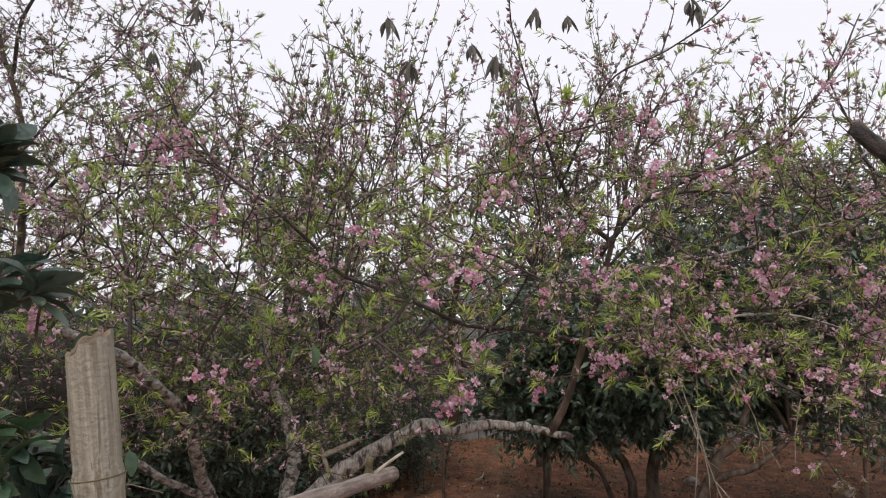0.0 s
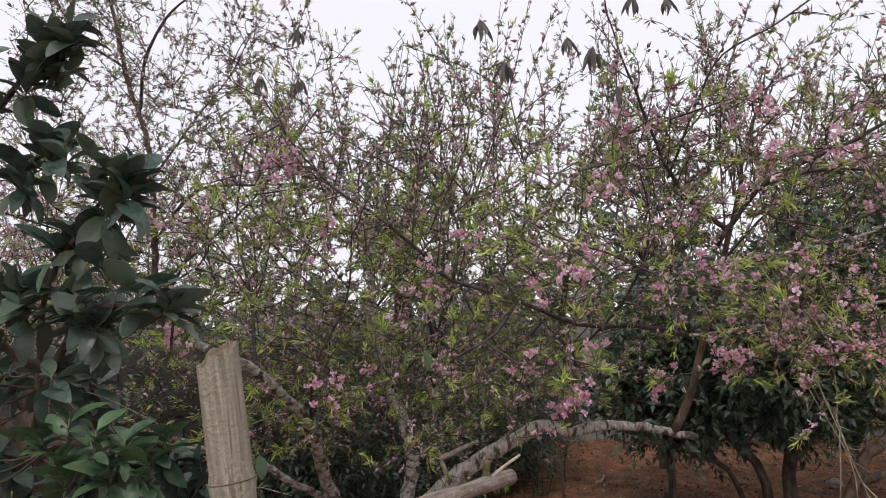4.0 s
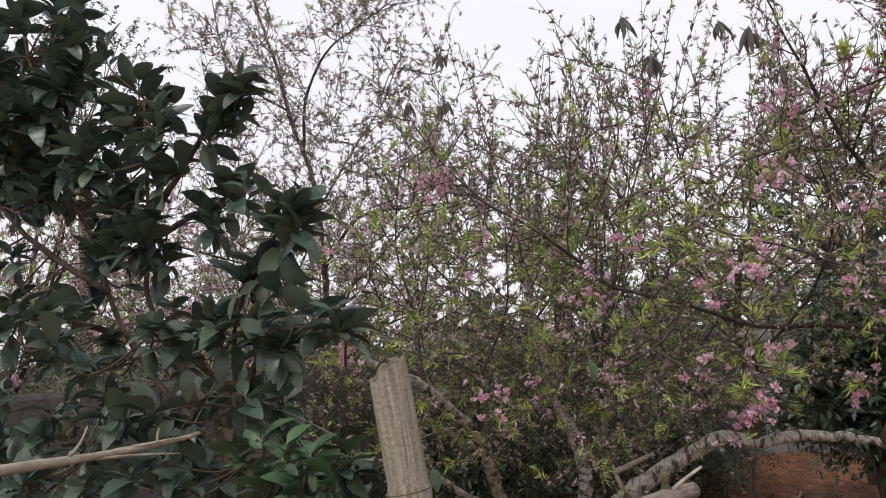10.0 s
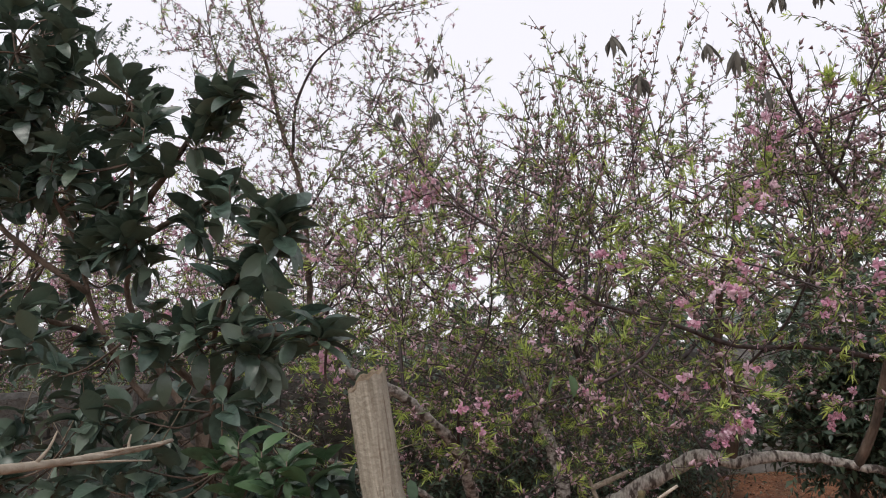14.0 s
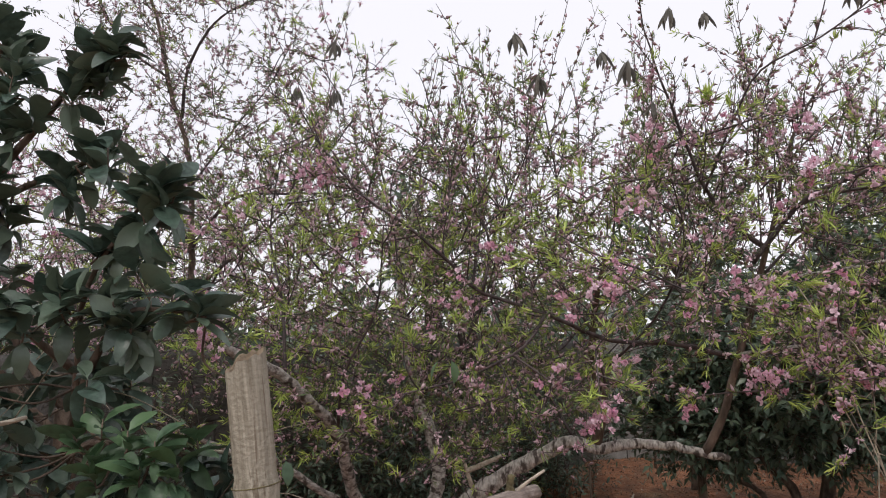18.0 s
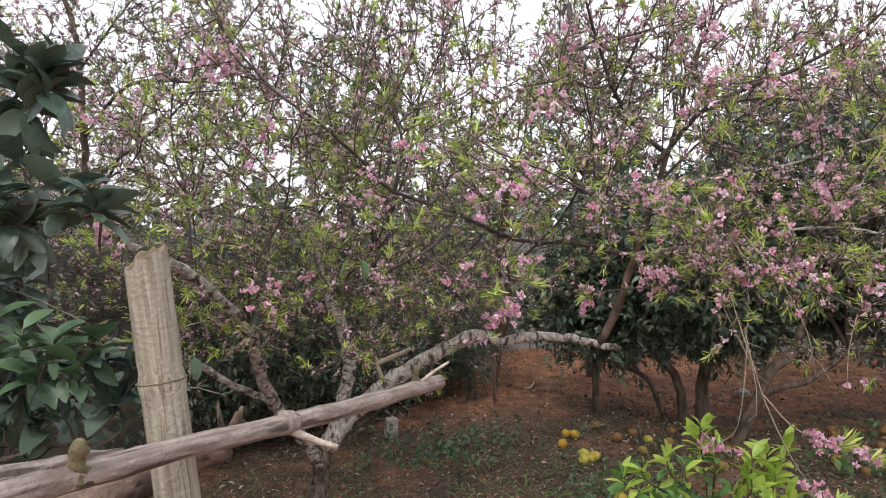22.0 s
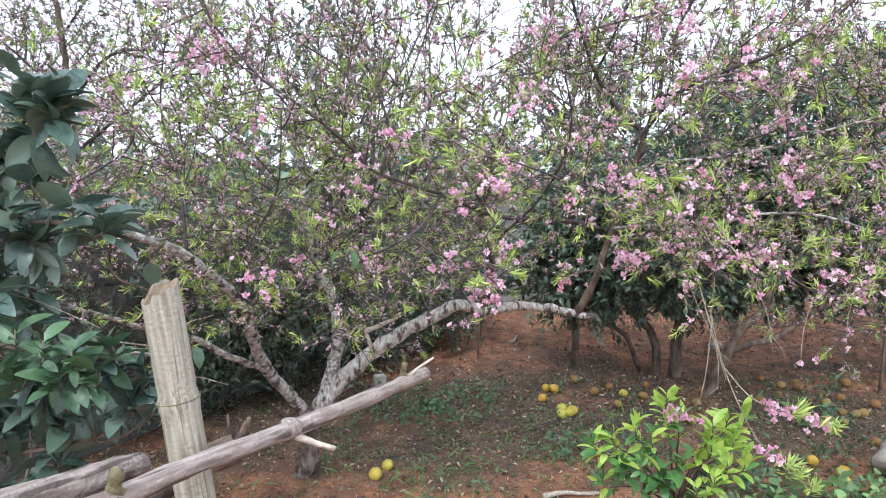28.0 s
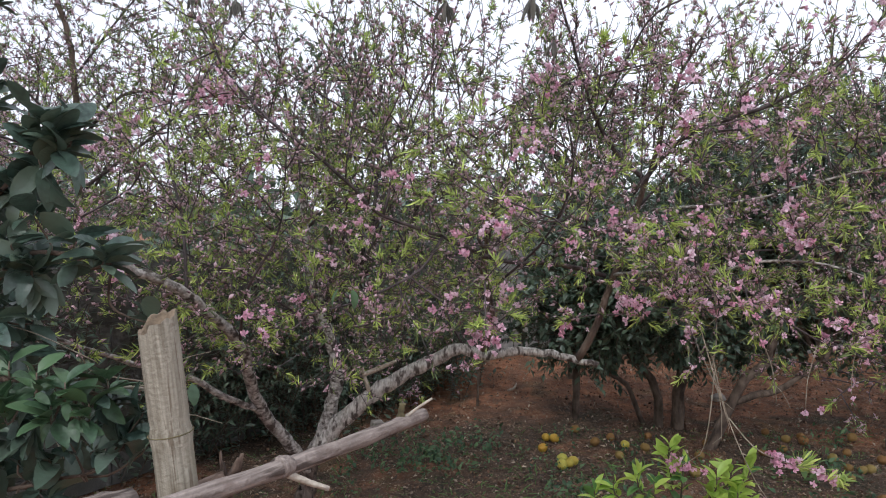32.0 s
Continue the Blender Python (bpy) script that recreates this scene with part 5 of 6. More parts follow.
# ---- bamboo fence ----
def bamboo(name, a, b, radius, nodes, parent=None, ragged=False, label="", thick=0.008):
    """A hollow cane from a to b, with swollen rings at its nodes and open ends."""
    a, b = np.array(a, float), np.array(b, float)
    length = np.linalg.norm(b - a)
    sides, rows = 36, max(8, int(length / 0.02))
    m = Mesh()
    u = np.linspace(0, 1, rows)
    z = u * length
    r = radius * (1 + 0.02 * np.sin(9 * u + 1))
    for k in nodes:
        r = r + radius * (0.10 * np.exp(-((z - k * length) / 0.007) ** 2) - 0.05 * np.exp(-((z - k * length - 0.014) / 0.006) ** 2))
    ang = np.linspace(0, 2 * math.pi, sides, endpoint=False)
    rim = np.zeros(sides)
    if ragged:
        # the wall is torn away in front and stands highest at one side and behind
        facing = np.array([Vector(b - a).to_track_quat("Z", "Y") @ Vector((math.cos(q), math.sin(q), 0)) for q in ang])
        chips = np.repeat(rng.uniform(-1, 1, sides // 3), 3)
        rim = 0.014 - 0.012 * facing[:, 1] - 0.014 * facing[:, 0] + 0.008 * chips + 0.003 * rng.uniform(-1, 1, sides)
        rim = np.clip(rim, 0, 0.035)
    zz = z[:, None] - rim[None] * np.clip((z[:, None] - length + 0.045) / 0.045, 0, 1)
    squash = 1 + 0.03 * np.cos(2 * ang)
    outer = np.stack([r[:, None] * squash * np.cos(ang), r[:, None] * squash * np.sin(ang), zz], -1)
    m.add(outer, [(i * sides + j, i * sides + (j + 1) % sides, (i + 1) * sides + (j + 1) % sides, (i + 1) * sides + j) for i in range(rows - 1) for j in range(sides)], 0)
    # the cut: a rim of wall thickness, and the hollow with its floor
    inner_r = radius - thick
    top = outer[-1]
    inn = np.stack([inner_r * np.cos(ang), inner_r * np.sin(ang), top[:, 2] - 0.002], -1)
    deep = np.stack([inner_r * np.cos(ang), inner_r * np.sin(ang), np.full(sides, length - 0.07)], -1)
    m.add(np.concatenate([top, inn, deep, [[0, 0, length - 0.072]]]),
          [(j, (j + 1) % sides, sides + (j + 1) % sides, sides + j) for j in range(sides)]
          + [(sides + j, sides + (j + 1) % sides, 2 * sides + (j + 1) % sides, 2 * sides + j) for j in range(sides)]
          + [(2 * sides + j, 2 * sides + (j + 1) % sides, 3 * sides) for j in range(sides)], 1)
    m.add(np.concatenate([outer[0], [[0, 0, 0]]]), [((j + 1) % sides, j, sides) for j in range(sides)], 1)
    ob = part(name, m, [M["bamboo"], M["bamboo_in"]], None, label)
    turn = Vector(b - a).to_track_quat("Z", "Y").to_matrix().to_4x4()
    ob.matrix_basis = Matrix.Translation(a) @ turn
    if parent:
        ob.parent = parent
    return ob


def log(name, points, r0, r1, mat, label, category, step=0.03, wobble=0.035, sides=14):
    line = curve_points(points, step)
    m = Mesh()
    base = Matrix.Translation(line[0]) @ Vector(line[-1] - line[0]).to_track_quat("Z", "Y").to_matrix().to_4x4()
    k = len(line)
    lumps = np.array([noise.noise(Vector(p) * 9.0) for p in line])
    radii = np.linspace(r0, r1, k) * (1 + 0.12 * lumps)
    line = line + np.array([noise.noise_vector(Vector(p) * 4.0) for p in line]) * min(0.006, r0 * 0.3)
    local = np.array([base.inverted() @ Vector(p) for p in line])
    tube(m, local, r0, r1, sides, wobble, radii=radii)
    ob = part(name, m, M[mat], None, label)
    ob.matrix_basis = base
    return tagged(ob, label, category)


post = bamboo("bamboo_post", (-0.290, 1.09, -0.15), (-0.492, 1.09, 1.478), 0.0352, (0.15, 0.33, 0.5, 0.67, 0.866), None, True,
              "thick weathered bamboo post with a ragged broken top, leaning")
post["category"] = "post"
ring = Mesh()
spot = np.array([-0.290, 1.09, -0.15]) + 0.868 * np.array([-0.202, 0, 1.625])
axis = np.array([-0.202, 0, 1.625]) / np.linalg.norm([-0.202, 0, 1.625])
around = np.linspace(0, 2 * math.pi, 25)
right_way = np.cross(axis, (0, 1, 0))
tube(ring, spot + 0.0388 * (np.cos(around)[:, None] * right_way + np.sin(around)[:, None] * np.cross(axis, right_way)), 0.0012, 0.0012, 6, ends=False)
hoop = part("node_ring", ring, M["moss"], None, "thin pale ring round the node")
hoop.parent = post
hoop.matrix_parent_inverse = post.matrix_basis.inverted()

rail = log("fence_rail", [(-0.95, 0.02, 1.243), (-0.51, 0.81, 1.190), (-0.285, 1.20, 1.160), (-0.018, 1.68, 1.127)], 0.0178, 0.0178, "log",
           "long peeled grey-pink pole laid across the bamboo post", "rail")
for name, pts, r0, r1, mat, label in (
        ("node", [(-0.296, 1.185, 1.161), (-0.288, 1.197, 1.160), (-0.280, 1.211, 1.159)], 0.022, 0.022, "log", ""),
        ("side_twig", [(-0.285, 1.20, 1.148), (-0.25, 1.21, 1.128), (-0.20, 1.22, 1.108)], 0.009, 0.005, "pale_wood", "broken pale side twig"),
        ("stub", [(-0.478, 0.862, 1.180), (-0.475, 0.857, 1.205), (-0.470, 0.853, 1.222), (-0.466, 0.852, 1.236)], 0.014, 0.0065, "moss", "mossy stub of a side branch"),
        ("stub", [(-0.075, 1.585, 1.133), (-0.074, 1.582, 1.160), (-0.068, 1.58, 1.185)], 0.010, 0.004, "moss", "split mossy stub"),
        ("side_twig", [(-0.075, 1.59, 1.135), (-0.035, 1.60, 1.165), (0.005, 1.61, 1.19)], 0.005, 0.003, "pale_wood", "thin pale twig")):
    m = Mesh()
    line = curve_points(pts, 0.005 if name == "stub" else 0.012)
    radii = np.linspace(r0, r1, len(line))
    if name == "stub":
        radii = np.interp(np.linspace(0, 1, len(line)), (0, 0.35, 0.6, 0.85, 1), np.array((1.35, 0.95, 0.75, 0.85, 0.6)) * r0)
    tube(m, line, r0, r1, 9, 0.22 if name == "stub" else 0.06, radii=radii)
    part(name, m, M[mat], rail, label).matrix_parent_inverse = rail.matrix_basis.inverted()

log("log", [(-0.86, 0.40, 1.222), (-0.72, 0.86, 1.147), (-0.585, 1.19, 1.088)], 0.030, 0.030, "log", "peeled pinkish-grey log with a ragged dark end", "log")
thick_log = log("log", [(-0.74, 0.84, 1.06), (-0.645, 0.95, 1.068), (-0.510, 1.105, 1.085), (-0.445, 1.152, 1.112), (-0.385, 1.168, 1.135)], 0.038, 0.027, "stained_log", "thick peeled log with dark stained patches behind the post", "log")
# torn bark and splinters that stand up from the thick log's end
for k, (reach, width, lean, twist) in enumerate(((0.052, 0.016, 0.018, 0.2), (0.036, 0.006, -0.006, 1.1), (0.054, 0.0025, -0.004, 2.0))):
    shard = Mesh()
    rows = np.linspace(0, 1, 7)
    cols = np.linspace(-1, 1, 4)
    grid = np.array([[(-0.379 - 0.010 * k + width * c * (1 - 0.6 * u) * math.cos(twist) + lean * u, 1.158 + 0.006 * k + width * c * (1 - 0.6 * u) * math.sin(twist) + 0.006 * c * c,
                       1.142 + reach * u + 0.006 * math.sin(7 * c + 5 * k) * u) for c in cols] for u in rows])
    shard.add(grid, [(a * 4 + b, a * 4 + b + 1, a * 4 + b + 5, a * 4 + b + 4) for a in range(6) for b in range(3)])
    ob = part("splinter", shard, M["stained_log"], thick_log, "torn pale splinter at the log's end")
    ob.matrix_parent_inverse = thick_log.matrix_basis.inverted()
    ob.modifiers.new("thick", "SOLIDIFY").thickness = 0.0018
log("fence_rail", [(-0.53, 0.94, 1.048), (-0.35, 0.97, 1.015), (-0.18, 1.0, 0.977), (0.1, 1.03, 0.915)], 0.025, 0.023, "grey_wood", "pale cut rail across the foot of the fence", "rail")

sack = Mesh()
gu, gv = np.meshgrid(np.linspace(0, 1, 22), np.linspace(0, 1, 14))
sx = -0.20 + 0.14 * gu + 0.01 * np.sin(9 * gv)
sy = 1.0 + 0.018 * np.sin(14 * gu + 3 * gv) + 0.012 * np.sin(31 * gu) * gv - 0.05 * gv
sz = 1.016 + 0.005 * np.sin(17 * gu + 1) + 0.003 * np.sin(41 * gu) - 0.30 * gv
sack.add(np.stack([sx, sy, sz], -1), [(j * 22 + i, j * 22 + i + 1, (j + 1) * 22 + i + 1, (j + 1) * 22 + i) for j in range(13) for i in range(21)])
cloth = tagged(part("sack_cloth", sack, M["rag"], None, "crumpled white sacking hung on the low rail"), category="cloth")
cloth.modifiers.new("thick", "SOLIDIFY").thickness = 0.004

dead = log("dead_branch", [(-0.53, 0.30, 1.433), (-0.54, 0.49, 1.419), (-0.55, 0.62, 1.413), (-0.562, 0.69, 1.413)], 0.0052, 0.0022, "dry_twig",
           "dry pale broken branch in the citrus foliage", "branch", 0.02, 0.06, 8)
for pts in ([(-0.54, 0.49, 1.421), (-0.537, 0.50, 1.432), (-0.534, 0.505, 1.446)], [(-0.55, 0.61, 1.413), (-0.55, 0.61, 1.422), (-0.549, 0.612, 1.430)], [(-0.545, 0.50, 1.417), (-0.535, 0.58, 1.408), (-0.53, 0.62, 1.402)],
            [(-0.548, 0.55, 1.417), (-0.54, 0.62, 1.417), (-0.54, 0.65, 1.415)]):
    m = Mesh()
    tube(m, curve_points(pts, 0.01), 0.0020, 0.0007, 6)
    part("side_twig", m, M["dry_twig"], dead).matrix_parent_inverse = dead.matrix_basis.inverted()

cut = log("cut_branch", [(1.445, 2.0, 2.115), (1.52, 1.95, 2.01), (1.75, 1.85, 1.75), (2.2, 1.7, 1.2), (2.5, 1.6, 0.6), (2.55, 1.6, -0.05)], 0.024, 0.045, "shaded_bark",
          "sawn-off limb, its bark darkened against the sun, with a grey cut end", "branch", 0.05, 0.05, 12)


# ---- stakes, stones and fruit on the ground ----
def ground_z(x, y):
    return float(height(np.float64(x), np.float64(y)))


for x, y, h, r in ((0.42, 5.81, 0.42, 0.012), (1.22, 5.40, 0.62, 0.015), (1.21, 7.4, 0.8, 0.013), (3.42, 4.78, 0.75, 0.014)):
    g = ground_z(x, y)
    tagged(log("stake", [(x, y, g - 0.1), (x + 0.01, y, g + h * 0.5), (x + 0.005, y, g + h)], r, r * 0.85, "old_bark",
               "thin dark wooden stake stuck in the soil", "stake", 0.06, 0.05, 8), group="stakes in the soil")


def lump(name, x, y, size, squash, mat, label, category, sink=0.35):
    bm = bmesh.new()
    bmesh.ops.create_icosphere(bm, subdivisions=3, radius=1)
    off = Vector((x * 3, y * 3, size * 10))
    for v in bm.verts:
        v.co *= 1 + 0.35 * noise.noise(v.co * 1.3 + off) + 0.08 * noise.noise(v.co * 5 + off)
        v.co = Vector((v.co.x * size, v.co.y * size * 0.9, v.co.z * size * squash))
    data = bpy.data.meshes.new(name)
    bm.to_mesh(data)
    bm.free()
    data.materials.append(mat)
    data.polygons.foreach_set("use_smooth", [True] * len(data.polygons))
    ob = new(name, data)
    ob.location = (x, y, ground_z(x, y) + size * squash * (1 - sink))
    return tagged(ob, label, category)


lump("stone", 2.72, 6.1, 0.075, 0.6, M["stone"], "pale rounded stone on the red soil", "stone")
lump("stone", -0.80, 5.2, 0.05, 0.7, M["stone"], "small pale stone at the foot of the wall", "stone")
lump("boulder", 2.62, 3.40, 0.135, 0.85, M["stone"], "rounded grey-brown boulder among the fallen fruit", "stone", 0.2)

brick = Mesh()
bx, by, bz = 0.045, 0.03, 0.075
brick.add([(sx * bx, sy * by, sz * bz) for sx in (-1, 1) for sy in (-1, 1) for sz in (-1, 1)], [(0, 1, 3, 2), (4, 6, 7, 5), (0, 4, 5, 1), (2, 3, 7, 6), (0, 2, 6, 4), (1, 5, 7, 3)])
chip = tagged(part("brick", brick, M["stone"], None, "broken pale brick standing on end by the weeds"), category="brick")
chip.location = (-0.40, 4.86, 0.07)
chip.rotation_euler = (0.1, 0.05, 0.4)
chip.modifiers.new("worn", "BEVEL").width = 0.008

log("dry_stick", [(-0.72, 1.46, 1.247), (-0.66, 1.45, 1.243), (-0.60, 1.44, 1.234)], 0.0045, 0.003, "pale_wood", "thin pale dry stick caught in the citrus leaves", "stick", 0.02, 0.05, 7)
log("fallen_stick", [(0.57, 3.15, 0.025), (0.68, 3.18, 0.03), (0.76, 3.17, 0.028), (0.87, 3.19, 0.022)], 0.014, 0.008, "pale_wood", "short pale stick on the ground", "stick", 0.03, 0.08, 8)
log("fallen_stick", [(0.74, 6.15, 0.06), (0.80, 6.23, 0.06), (0.84, 6.35, 0.08)], 0.012, 0.007, "pale_wood", "pale crooked stick on the red soil", "stick", 0.03, 0.08, 8)


def fruit_mesh(name, mat):
    bm = bmesh.new()
    bmesh.ops.create_uvsphere(bm, u_segments=16, v_segments=10, radius=1)
    for v in bm.verts:
        polar = abs(v.co.z)
        v.co.z *= 0.88 - 0.10 * max(0, polar - 0.85) * 4
        v.co *= 1 + 0.03 * noise.noise(v.co * 2)
    data = bpy.data.meshes.new(name)
    bm.to_mesh(data)
    bm.free()
    data.materials.append(mat)
    data.polygons.foreach_set("use_smooth", [True] * len(data.polygons))
    return data


FRUIT, ROTTEN = fruit_mesh("fruit", M["fruit"]), fruit_mesh("fruit", M["rotten"])
FRESH = [(0.89, 4.93), (0.95, 4.89), (0.82, 4.65), (0.92, 4.44), (0.99, 4.41), (0.90, 4.34), (0.955, 4.37), (-0.25, 3.53), (-0.31, 3.42), (0.27, 2.92), (0.96, 3.65), (2.21, 3.57), (2.24, 3.31),
         (2.05, 3.06), (1.45, 4.76), (2.30, 3.42), (2.52, 4.28)]

OLD = [(1.35, 4.55), (1.57, 4.67), (2.55, 4.34), (2.88, 4.37), (1.24, 4.82), (2.67, 5.11), (2.74, 4.93), (2.61, 4.72), (2.85, 4.88), (2.94, 4.32), (3.01, 4.34), (2.74, 3.81), (2.61, 4.12), (2.76, 4.16), (1.75, 4.2), (1.39, 4.94), (2.88, 4.56), (3.06, 4.68), (2.91, 5.03), (1.9, 4.5), (2.2, 4.4), (2.05, 4.75), (1.68, 4.95),
       (3.2, 4.5), (2.4, 4.6), (3.3, 5.0), (1.15, 5.1)]
for spots, data, label in ((FRESH, FRUIT, "yellow-orange fallen citrus fruit lying on the soil"), (OLD, ROTTEN, "browned fallen citrus fruit lying on the soil")):
    for x, y in spots:
        r = rng.uniform(0.030, 0.039)
        ob = new("fruit", data)
        ob.matrix_basis = Matrix.Translation((x, y, ground_z(x, y) + r * 0.80)) @ Euler(rng.uniform(-0.6, 0.6, 3)).to_matrix().to_4x4() @ Matrix.Scale(r, 4)
        tagged(ob, label, "fruit", "fallen fruit")


# ---- sapling with bright leaves ----
def build_sapling():
    root = thing("citrus_sapling", "low citrus sapling with bright yellow-green new leaves", "sapling")
    g = ground_z(1.06, 2.62)
    limb(root, "stem", [(1.06, 2.62, g - 0.03), (1.04, 2.60, 0.2), (1.0, 2.56, 0.42)], 0.011, 0.008, 0.04, 7, mat="old_bark")
    bright = piece_mesh("leaf", leaf_shape(0.085, 0.028, 0.25, 0.4, True), [M["bright_leaf"]])
    green = piece_mesh("leaf", leaf_shape(0.082, 0.032, 0.35, 0.4, True), [M["green_leaf"]])
    for end, new_growth, size in (((0.93, 2.44, 0.80), 1, 1.0), ((0.65, 2.42, 0.64), 0.75, 0.9), ((0.72, 2.42, 0.66), 0.8, 0.9), ((0.81, 2.43, 0.69), 0.8, 0.9), ((0.87, 2.42, 0.66), 0.6, 0.9), ((0.97, 2.40, 0.74), 0.7, 0.9),
                                  ((1.10, 2.40, 0.69), 1, 1.1), ((1.16, 2.42, 0.71), 1, 1.1), ((1.24, 2.44, 0.72), 0.9, 1.0), ((1.09, 2.38, 0.62), 1, 1.1), ((1.18, 2.40, 0.64), 1, 1.1), ((1.15, 2.37, 0.56), 1, 1.1),
                                  ((1.10, 2.36, 0.50), 1, 1.0), ((1.22, 2.38, 0.56), 0.9, 1.0), ((1.03, 2.36, 0.46), 0.7, 0.9), ((0.76, 2.42, 0.54), 0.15, 1.0), ((0.83, 2.40, 0.55), 0.1, 1.1), ((0.90, 2.38, 0.52), 0.05, 1.1),
                                  ((0.98, 2.38, 0.56), 0.1, 1.0), ((0.84, 2.42, 0.44), 0.0, 1.1), ((0.93, 2.42, 0.42), 0.0, 1.1), ((1.02, 2.42, 0.38), 0.05, 1.2), ((1.12, 2.46, 0.38), 0.05, 1.1), ((0.70, 2.46, 0.46), 0.1, 0.9)):
        end = np.array(end)
        a = np.array((1.04, 2.60, min(0.25, end[2] * 0.6)))
        line = limb(root, "branch", [a, (a + end) / 2 + (0.0, 0, 0.02), end - (0, 0, 0.05), end], 0.006, 0.0025, 0.03, 6, mat="old_bark")
        for p, way in citrus_leaves(line[len(line) // 2:], 0.0135, 0.85, 0.55):
            ob = new("leaf", bright if rng.uniform() < new_growth else green)
            ob.parent = root
            ob.matrix_basis = Matrix.Translation(Vector(p)) @ leaf_turn(way, size * rng.uniform(0.6, 1.15))


build_sapling()


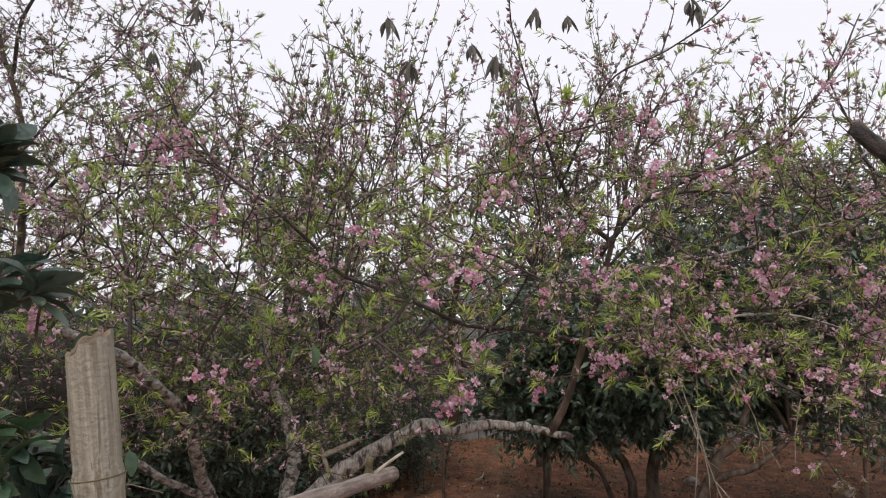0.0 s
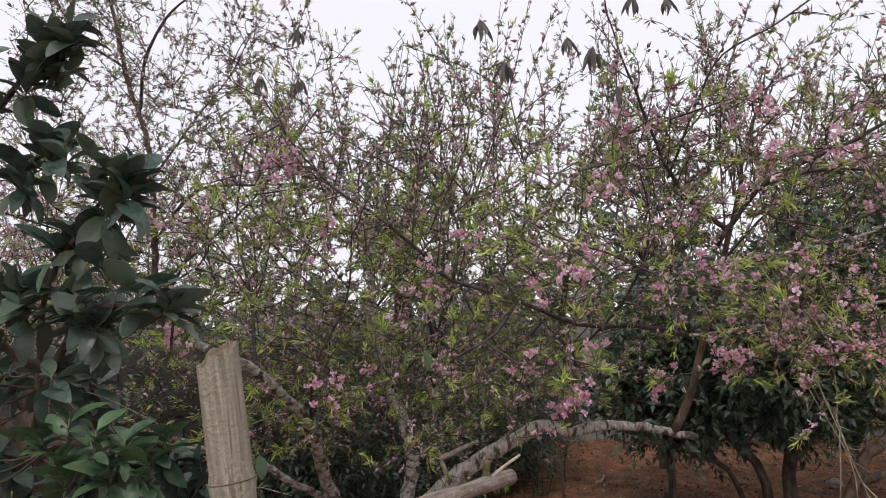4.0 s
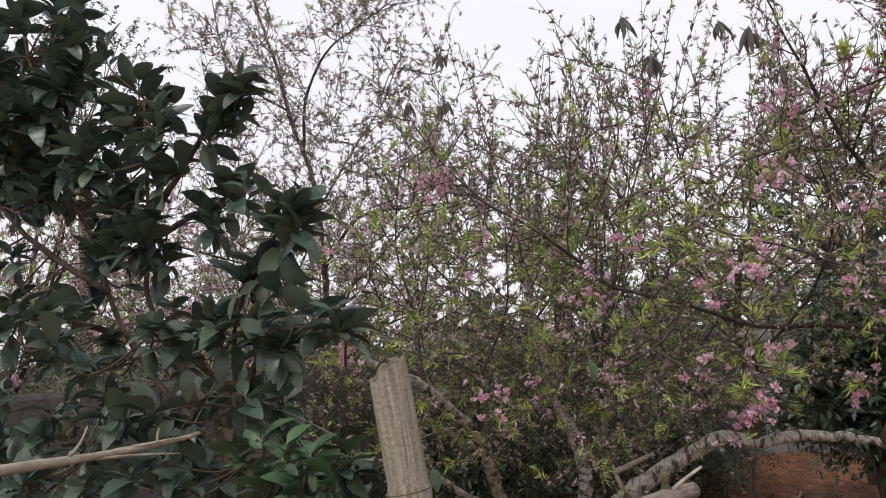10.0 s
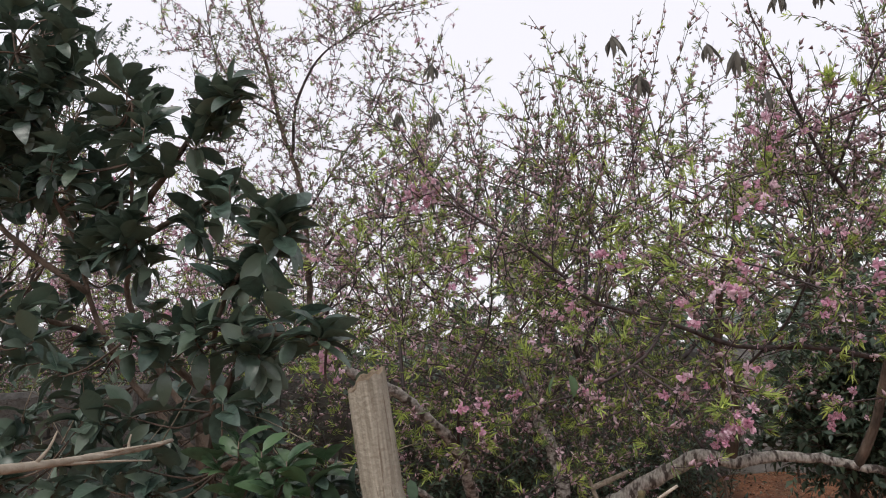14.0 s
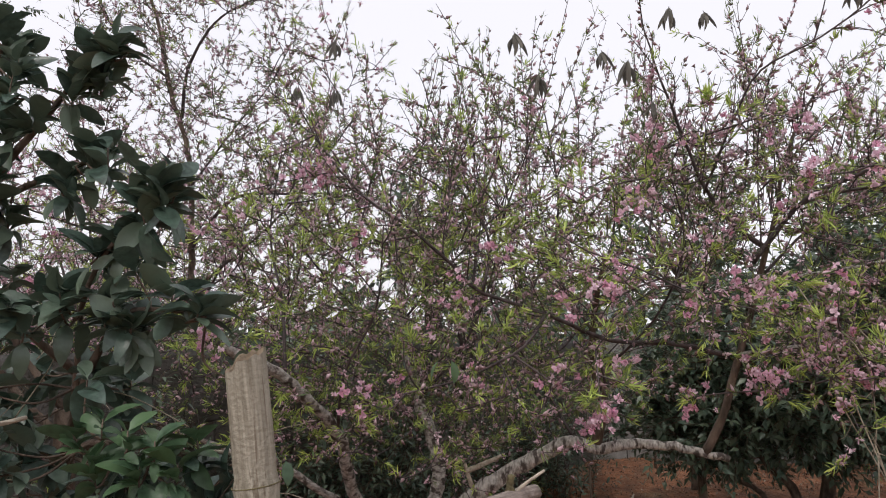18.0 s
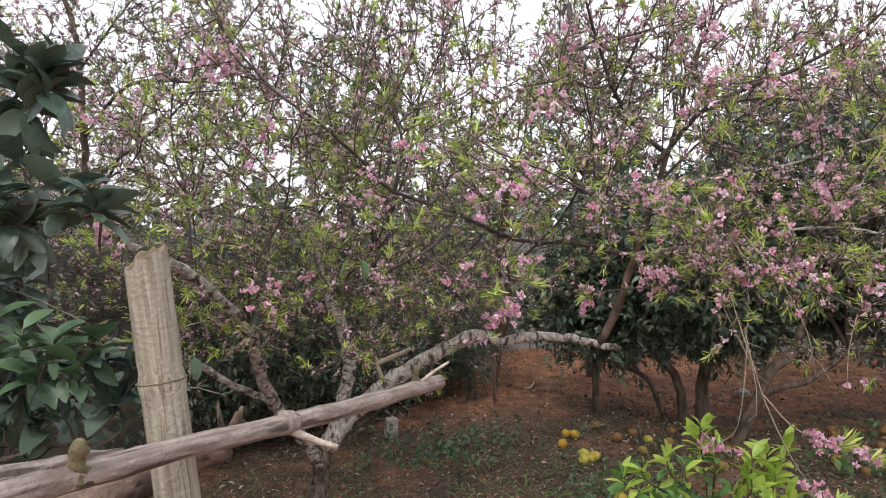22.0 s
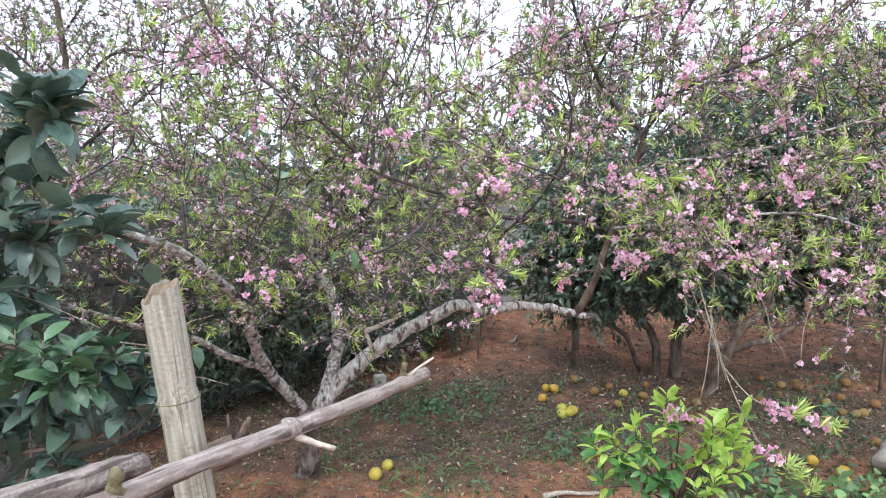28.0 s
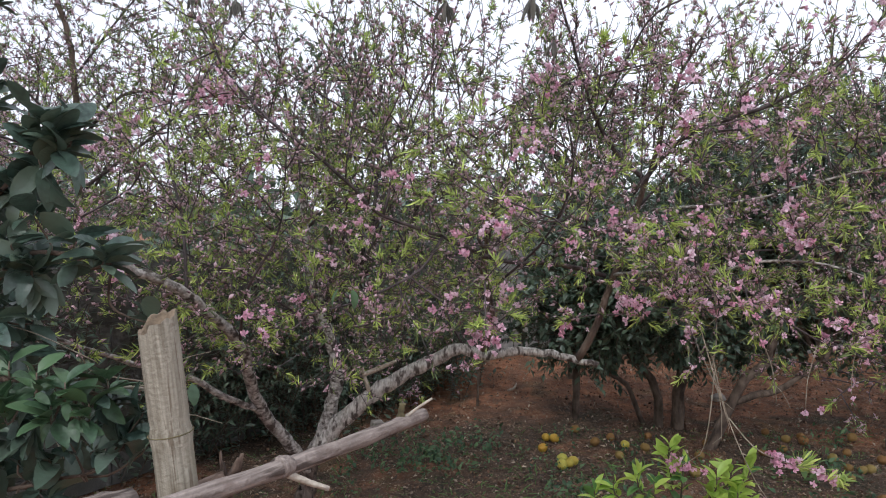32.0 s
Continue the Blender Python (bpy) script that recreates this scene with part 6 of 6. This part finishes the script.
# ---- weeds and litter ----
def build_weeds():
    grass, herb = Mesh(), Mesh()
    blade = leaf_shape(0.12, 0.009, 0.6, 0.3, True)
    herb_leaf = leaf_shape(0.05, 0.026, 0.4, 0.2, False)
    for cx, cy, kind in ((-0.12, 4.49, 1), (0.27, 4.48, 1), (-0.04, 4.16, 1), (0.43, 3.81, 0), (0.76, 3.76, 0), (0.09, 3.57, 0), (0.25, 3.61, 0), (-0.12, 3.36, 0), (0.05, 3.22, 0), (-0.55, 3.63, 0),
                         (1.76, 3.43, 1), (1.76, 3.04, 1), (1.25, 4.34, 0), (2.7, 4.25, 1), (-0.96, 3.18, 0), (3.16, 4.94, 1), (2.0, 3.1, 1), (1.6, 3.2, 1), (2.2, 3.05, 1), (-1.6, 3.4, 0), (-1.4, 3.9, 0), (0.17, 4.26, 1), (0.36, 4.6, 1), (0.81, 3.77, 1), (0.72, 3.59, 0), (0.88, 3.68, 1), (1.6, 3.34, 1), (1.83, 3.26, 1),
                         (1.3, 3.6, 1), (1.45, 3.25, 1), (0.6, 4.1, 0), (-0.3, 4.35, 1), (2.4, 3.6, 1), (2.6, 3.3, 1), (1.1, 4.1, 0)):
        for _ in range(34 if kind == 0 else 13):
            p = np.array([cx + rng.normal() * 0.13, cy + rng.normal() * 0.12, 0.0])
            p[2] = ground_z(p[0], p[1])
            if kind == 0:
                m = np.array(leaf_turn(rng.normal(size=3) * (1, 1, 0.2) + (0, 0, 1.0), rng.uniform(0.4, 1.0)).to_3x3())
                grass.add(blade[0] @ m.T + p, blade[1])
            else:
                tall = rng.uniform(0.05, 0.20)
                for k in range(7):
                    m = np.array(leaf_turn(rng.normal(size=3) + (0, 0, 0.3), rng.uniform(0.5, 1.2)).to_3x3())
                    herb.add(herb_leaf[0] @ m.T + p + (0, 0, tall * k / 6) + rng.normal(size=3) * 0.015, herb_leaf[1])
    for _ in range(1500):
        p = np.array([rng.uniform(-2.2, 3.6), rng.uniform(2.5, 5.2), 0.0])
        p[2] = ground_z(p[0], p[1])
        for k in range(4):
            m = np.array(leaf_turn(rng.normal(size=3) * (1, 1, 0.2) + (0, 0, 0.8), rng.uniform(0.2, 0.5)).to_3x3())
            grass.add(blade[0] @ m.T + p, blade[1])
    for _ in range(420):
        p = np.array([rng.uniform(-0.6, 3.4), rng.uniform(3.0, 5.1), 0.0])
        if noise.noise(Vector(p) * 1.7) < 0.0:
            continue
        p[2] = ground_z(p[0], p[1])
        tall = rng.uniform(0.02, 0.09)
        for k in range(6):
            m = np.array(leaf_turn(rng.normal(size=3) + (0, 0, 0.3), rng.uniform(0.4, 0.9)).to_3x3())
            herb.add(herb_leaf[0] @ m.T + p + (0, 0, tall * k / 5) + rng.normal(size=3) * 0.012, herb_leaf[1])
    broad, wide_leaf = Mesh(), leaf_shape(0.075, 0.05, 0.35, 0.2, True)
    for cx, cy, count in ((1.91, 3.0, 16), (2.15, 3.12, 16), (1.75, 2.93, 14), (2.0, 2.9, 16), (2.3, 3.0, 14), (2.44, 4.16, 10), (1.5, 2.85, 8)):
        for _ in range(count):
            p = np.array([cx + rng.normal() * 0.10, cy + rng.normal() * 0.08, 0.0])
            p[2] = ground_z(p[0], p[1])
            for k in range(3):
                m = np.array(leaf_turn(rng.normal(size=3) + (0, 0, 0.25), rng.uniform(0.5, 1.1)).to_3x3())
                broad.add(wide_leaf[0] @ m.T + p + (0, 0, 0.03 + 0.05 * k) + rng.normal(size=3) * 0.02, wide_leaf[1])
    part("broad_weeds", broad, M["broad_weed"], None, "broad-leaved pale green weeds near the sapling", "stuff")["category"] = "weeds"
    part("grass_tufts", grass, M["weed"], None, "thin green grass tufts on bare soil", "stuff")["category"] = "grass"
    part("weeds", herb, M["blue_weed"], None, "low green leafy weeds on the soil", "stuff")["category"] = "weeds"
    litter = Mesh()
    dry = leaf_shape(0.05, 0.02, 0.5, 0.5, False)
    for _ in range(11500):
        x, y = rng.uniform(-2.4, 4.6), rng.uniform(2.4, 8.0)
        if y > 5.4 and rng.uniform() < 0.55:
            continue
        m = np.array(leaf_turn((*rng.normal(size=2), rng.normal() * 0.15), rng.uniform(0.3, 1.0)).to_3x3())
        litter.add(dry[0] @ m.T + np.array([x, y, ground_z(x, y) + 0.012]), dry[1])
    clods = Mesh()
    lump_v = np.array([(1, 0, 0), (-1, 0, 0), (0, 1, 0), (0, -1, 0), (0, 0, 0.8), (0, 0, -0.8)], float)
    lump_f = [(0, 2, 4), (2, 1, 4), (1, 3, 4), (3, 0, 4), (2, 0, 5), (1, 2, 5), (3, 1, 5), (0, 3, 5)]
    for _ in range(9000):
        x, y = rng.uniform(-2.2, 4.4), rng.uniform(2.4, 8.4)
        size = 0.003 + 0.014 * rng.uniform() ** 3
        m = np.array(Euler(rng.uniform(0, 6, 3)).to_matrix()) * rng.uniform(0.6, 1.4, 3)
        clods.add(lump_v @ m.T * size + np.array([x, y, ground_z(x, y) + size * 0.6]), lump_f)
    part("soil_clods", clods, M["clod"], None, "small crumbs of red-brown soil and grit", "stuff")["category"] = "soil"
    part("leaf_litter", litter, M["litter"], None, "brown fallen leaves scattered over the soil", "stuff")["category"] = "leaf litter"


build_weeds()

build_wall("wall_west", (-5.2, -1.1), (0.61, 8.07))
build_wall("wall_north", (0.61, 8.07), (8.5, 8.9), "pale_block", "light grey concrete block wall at the orchard's end")
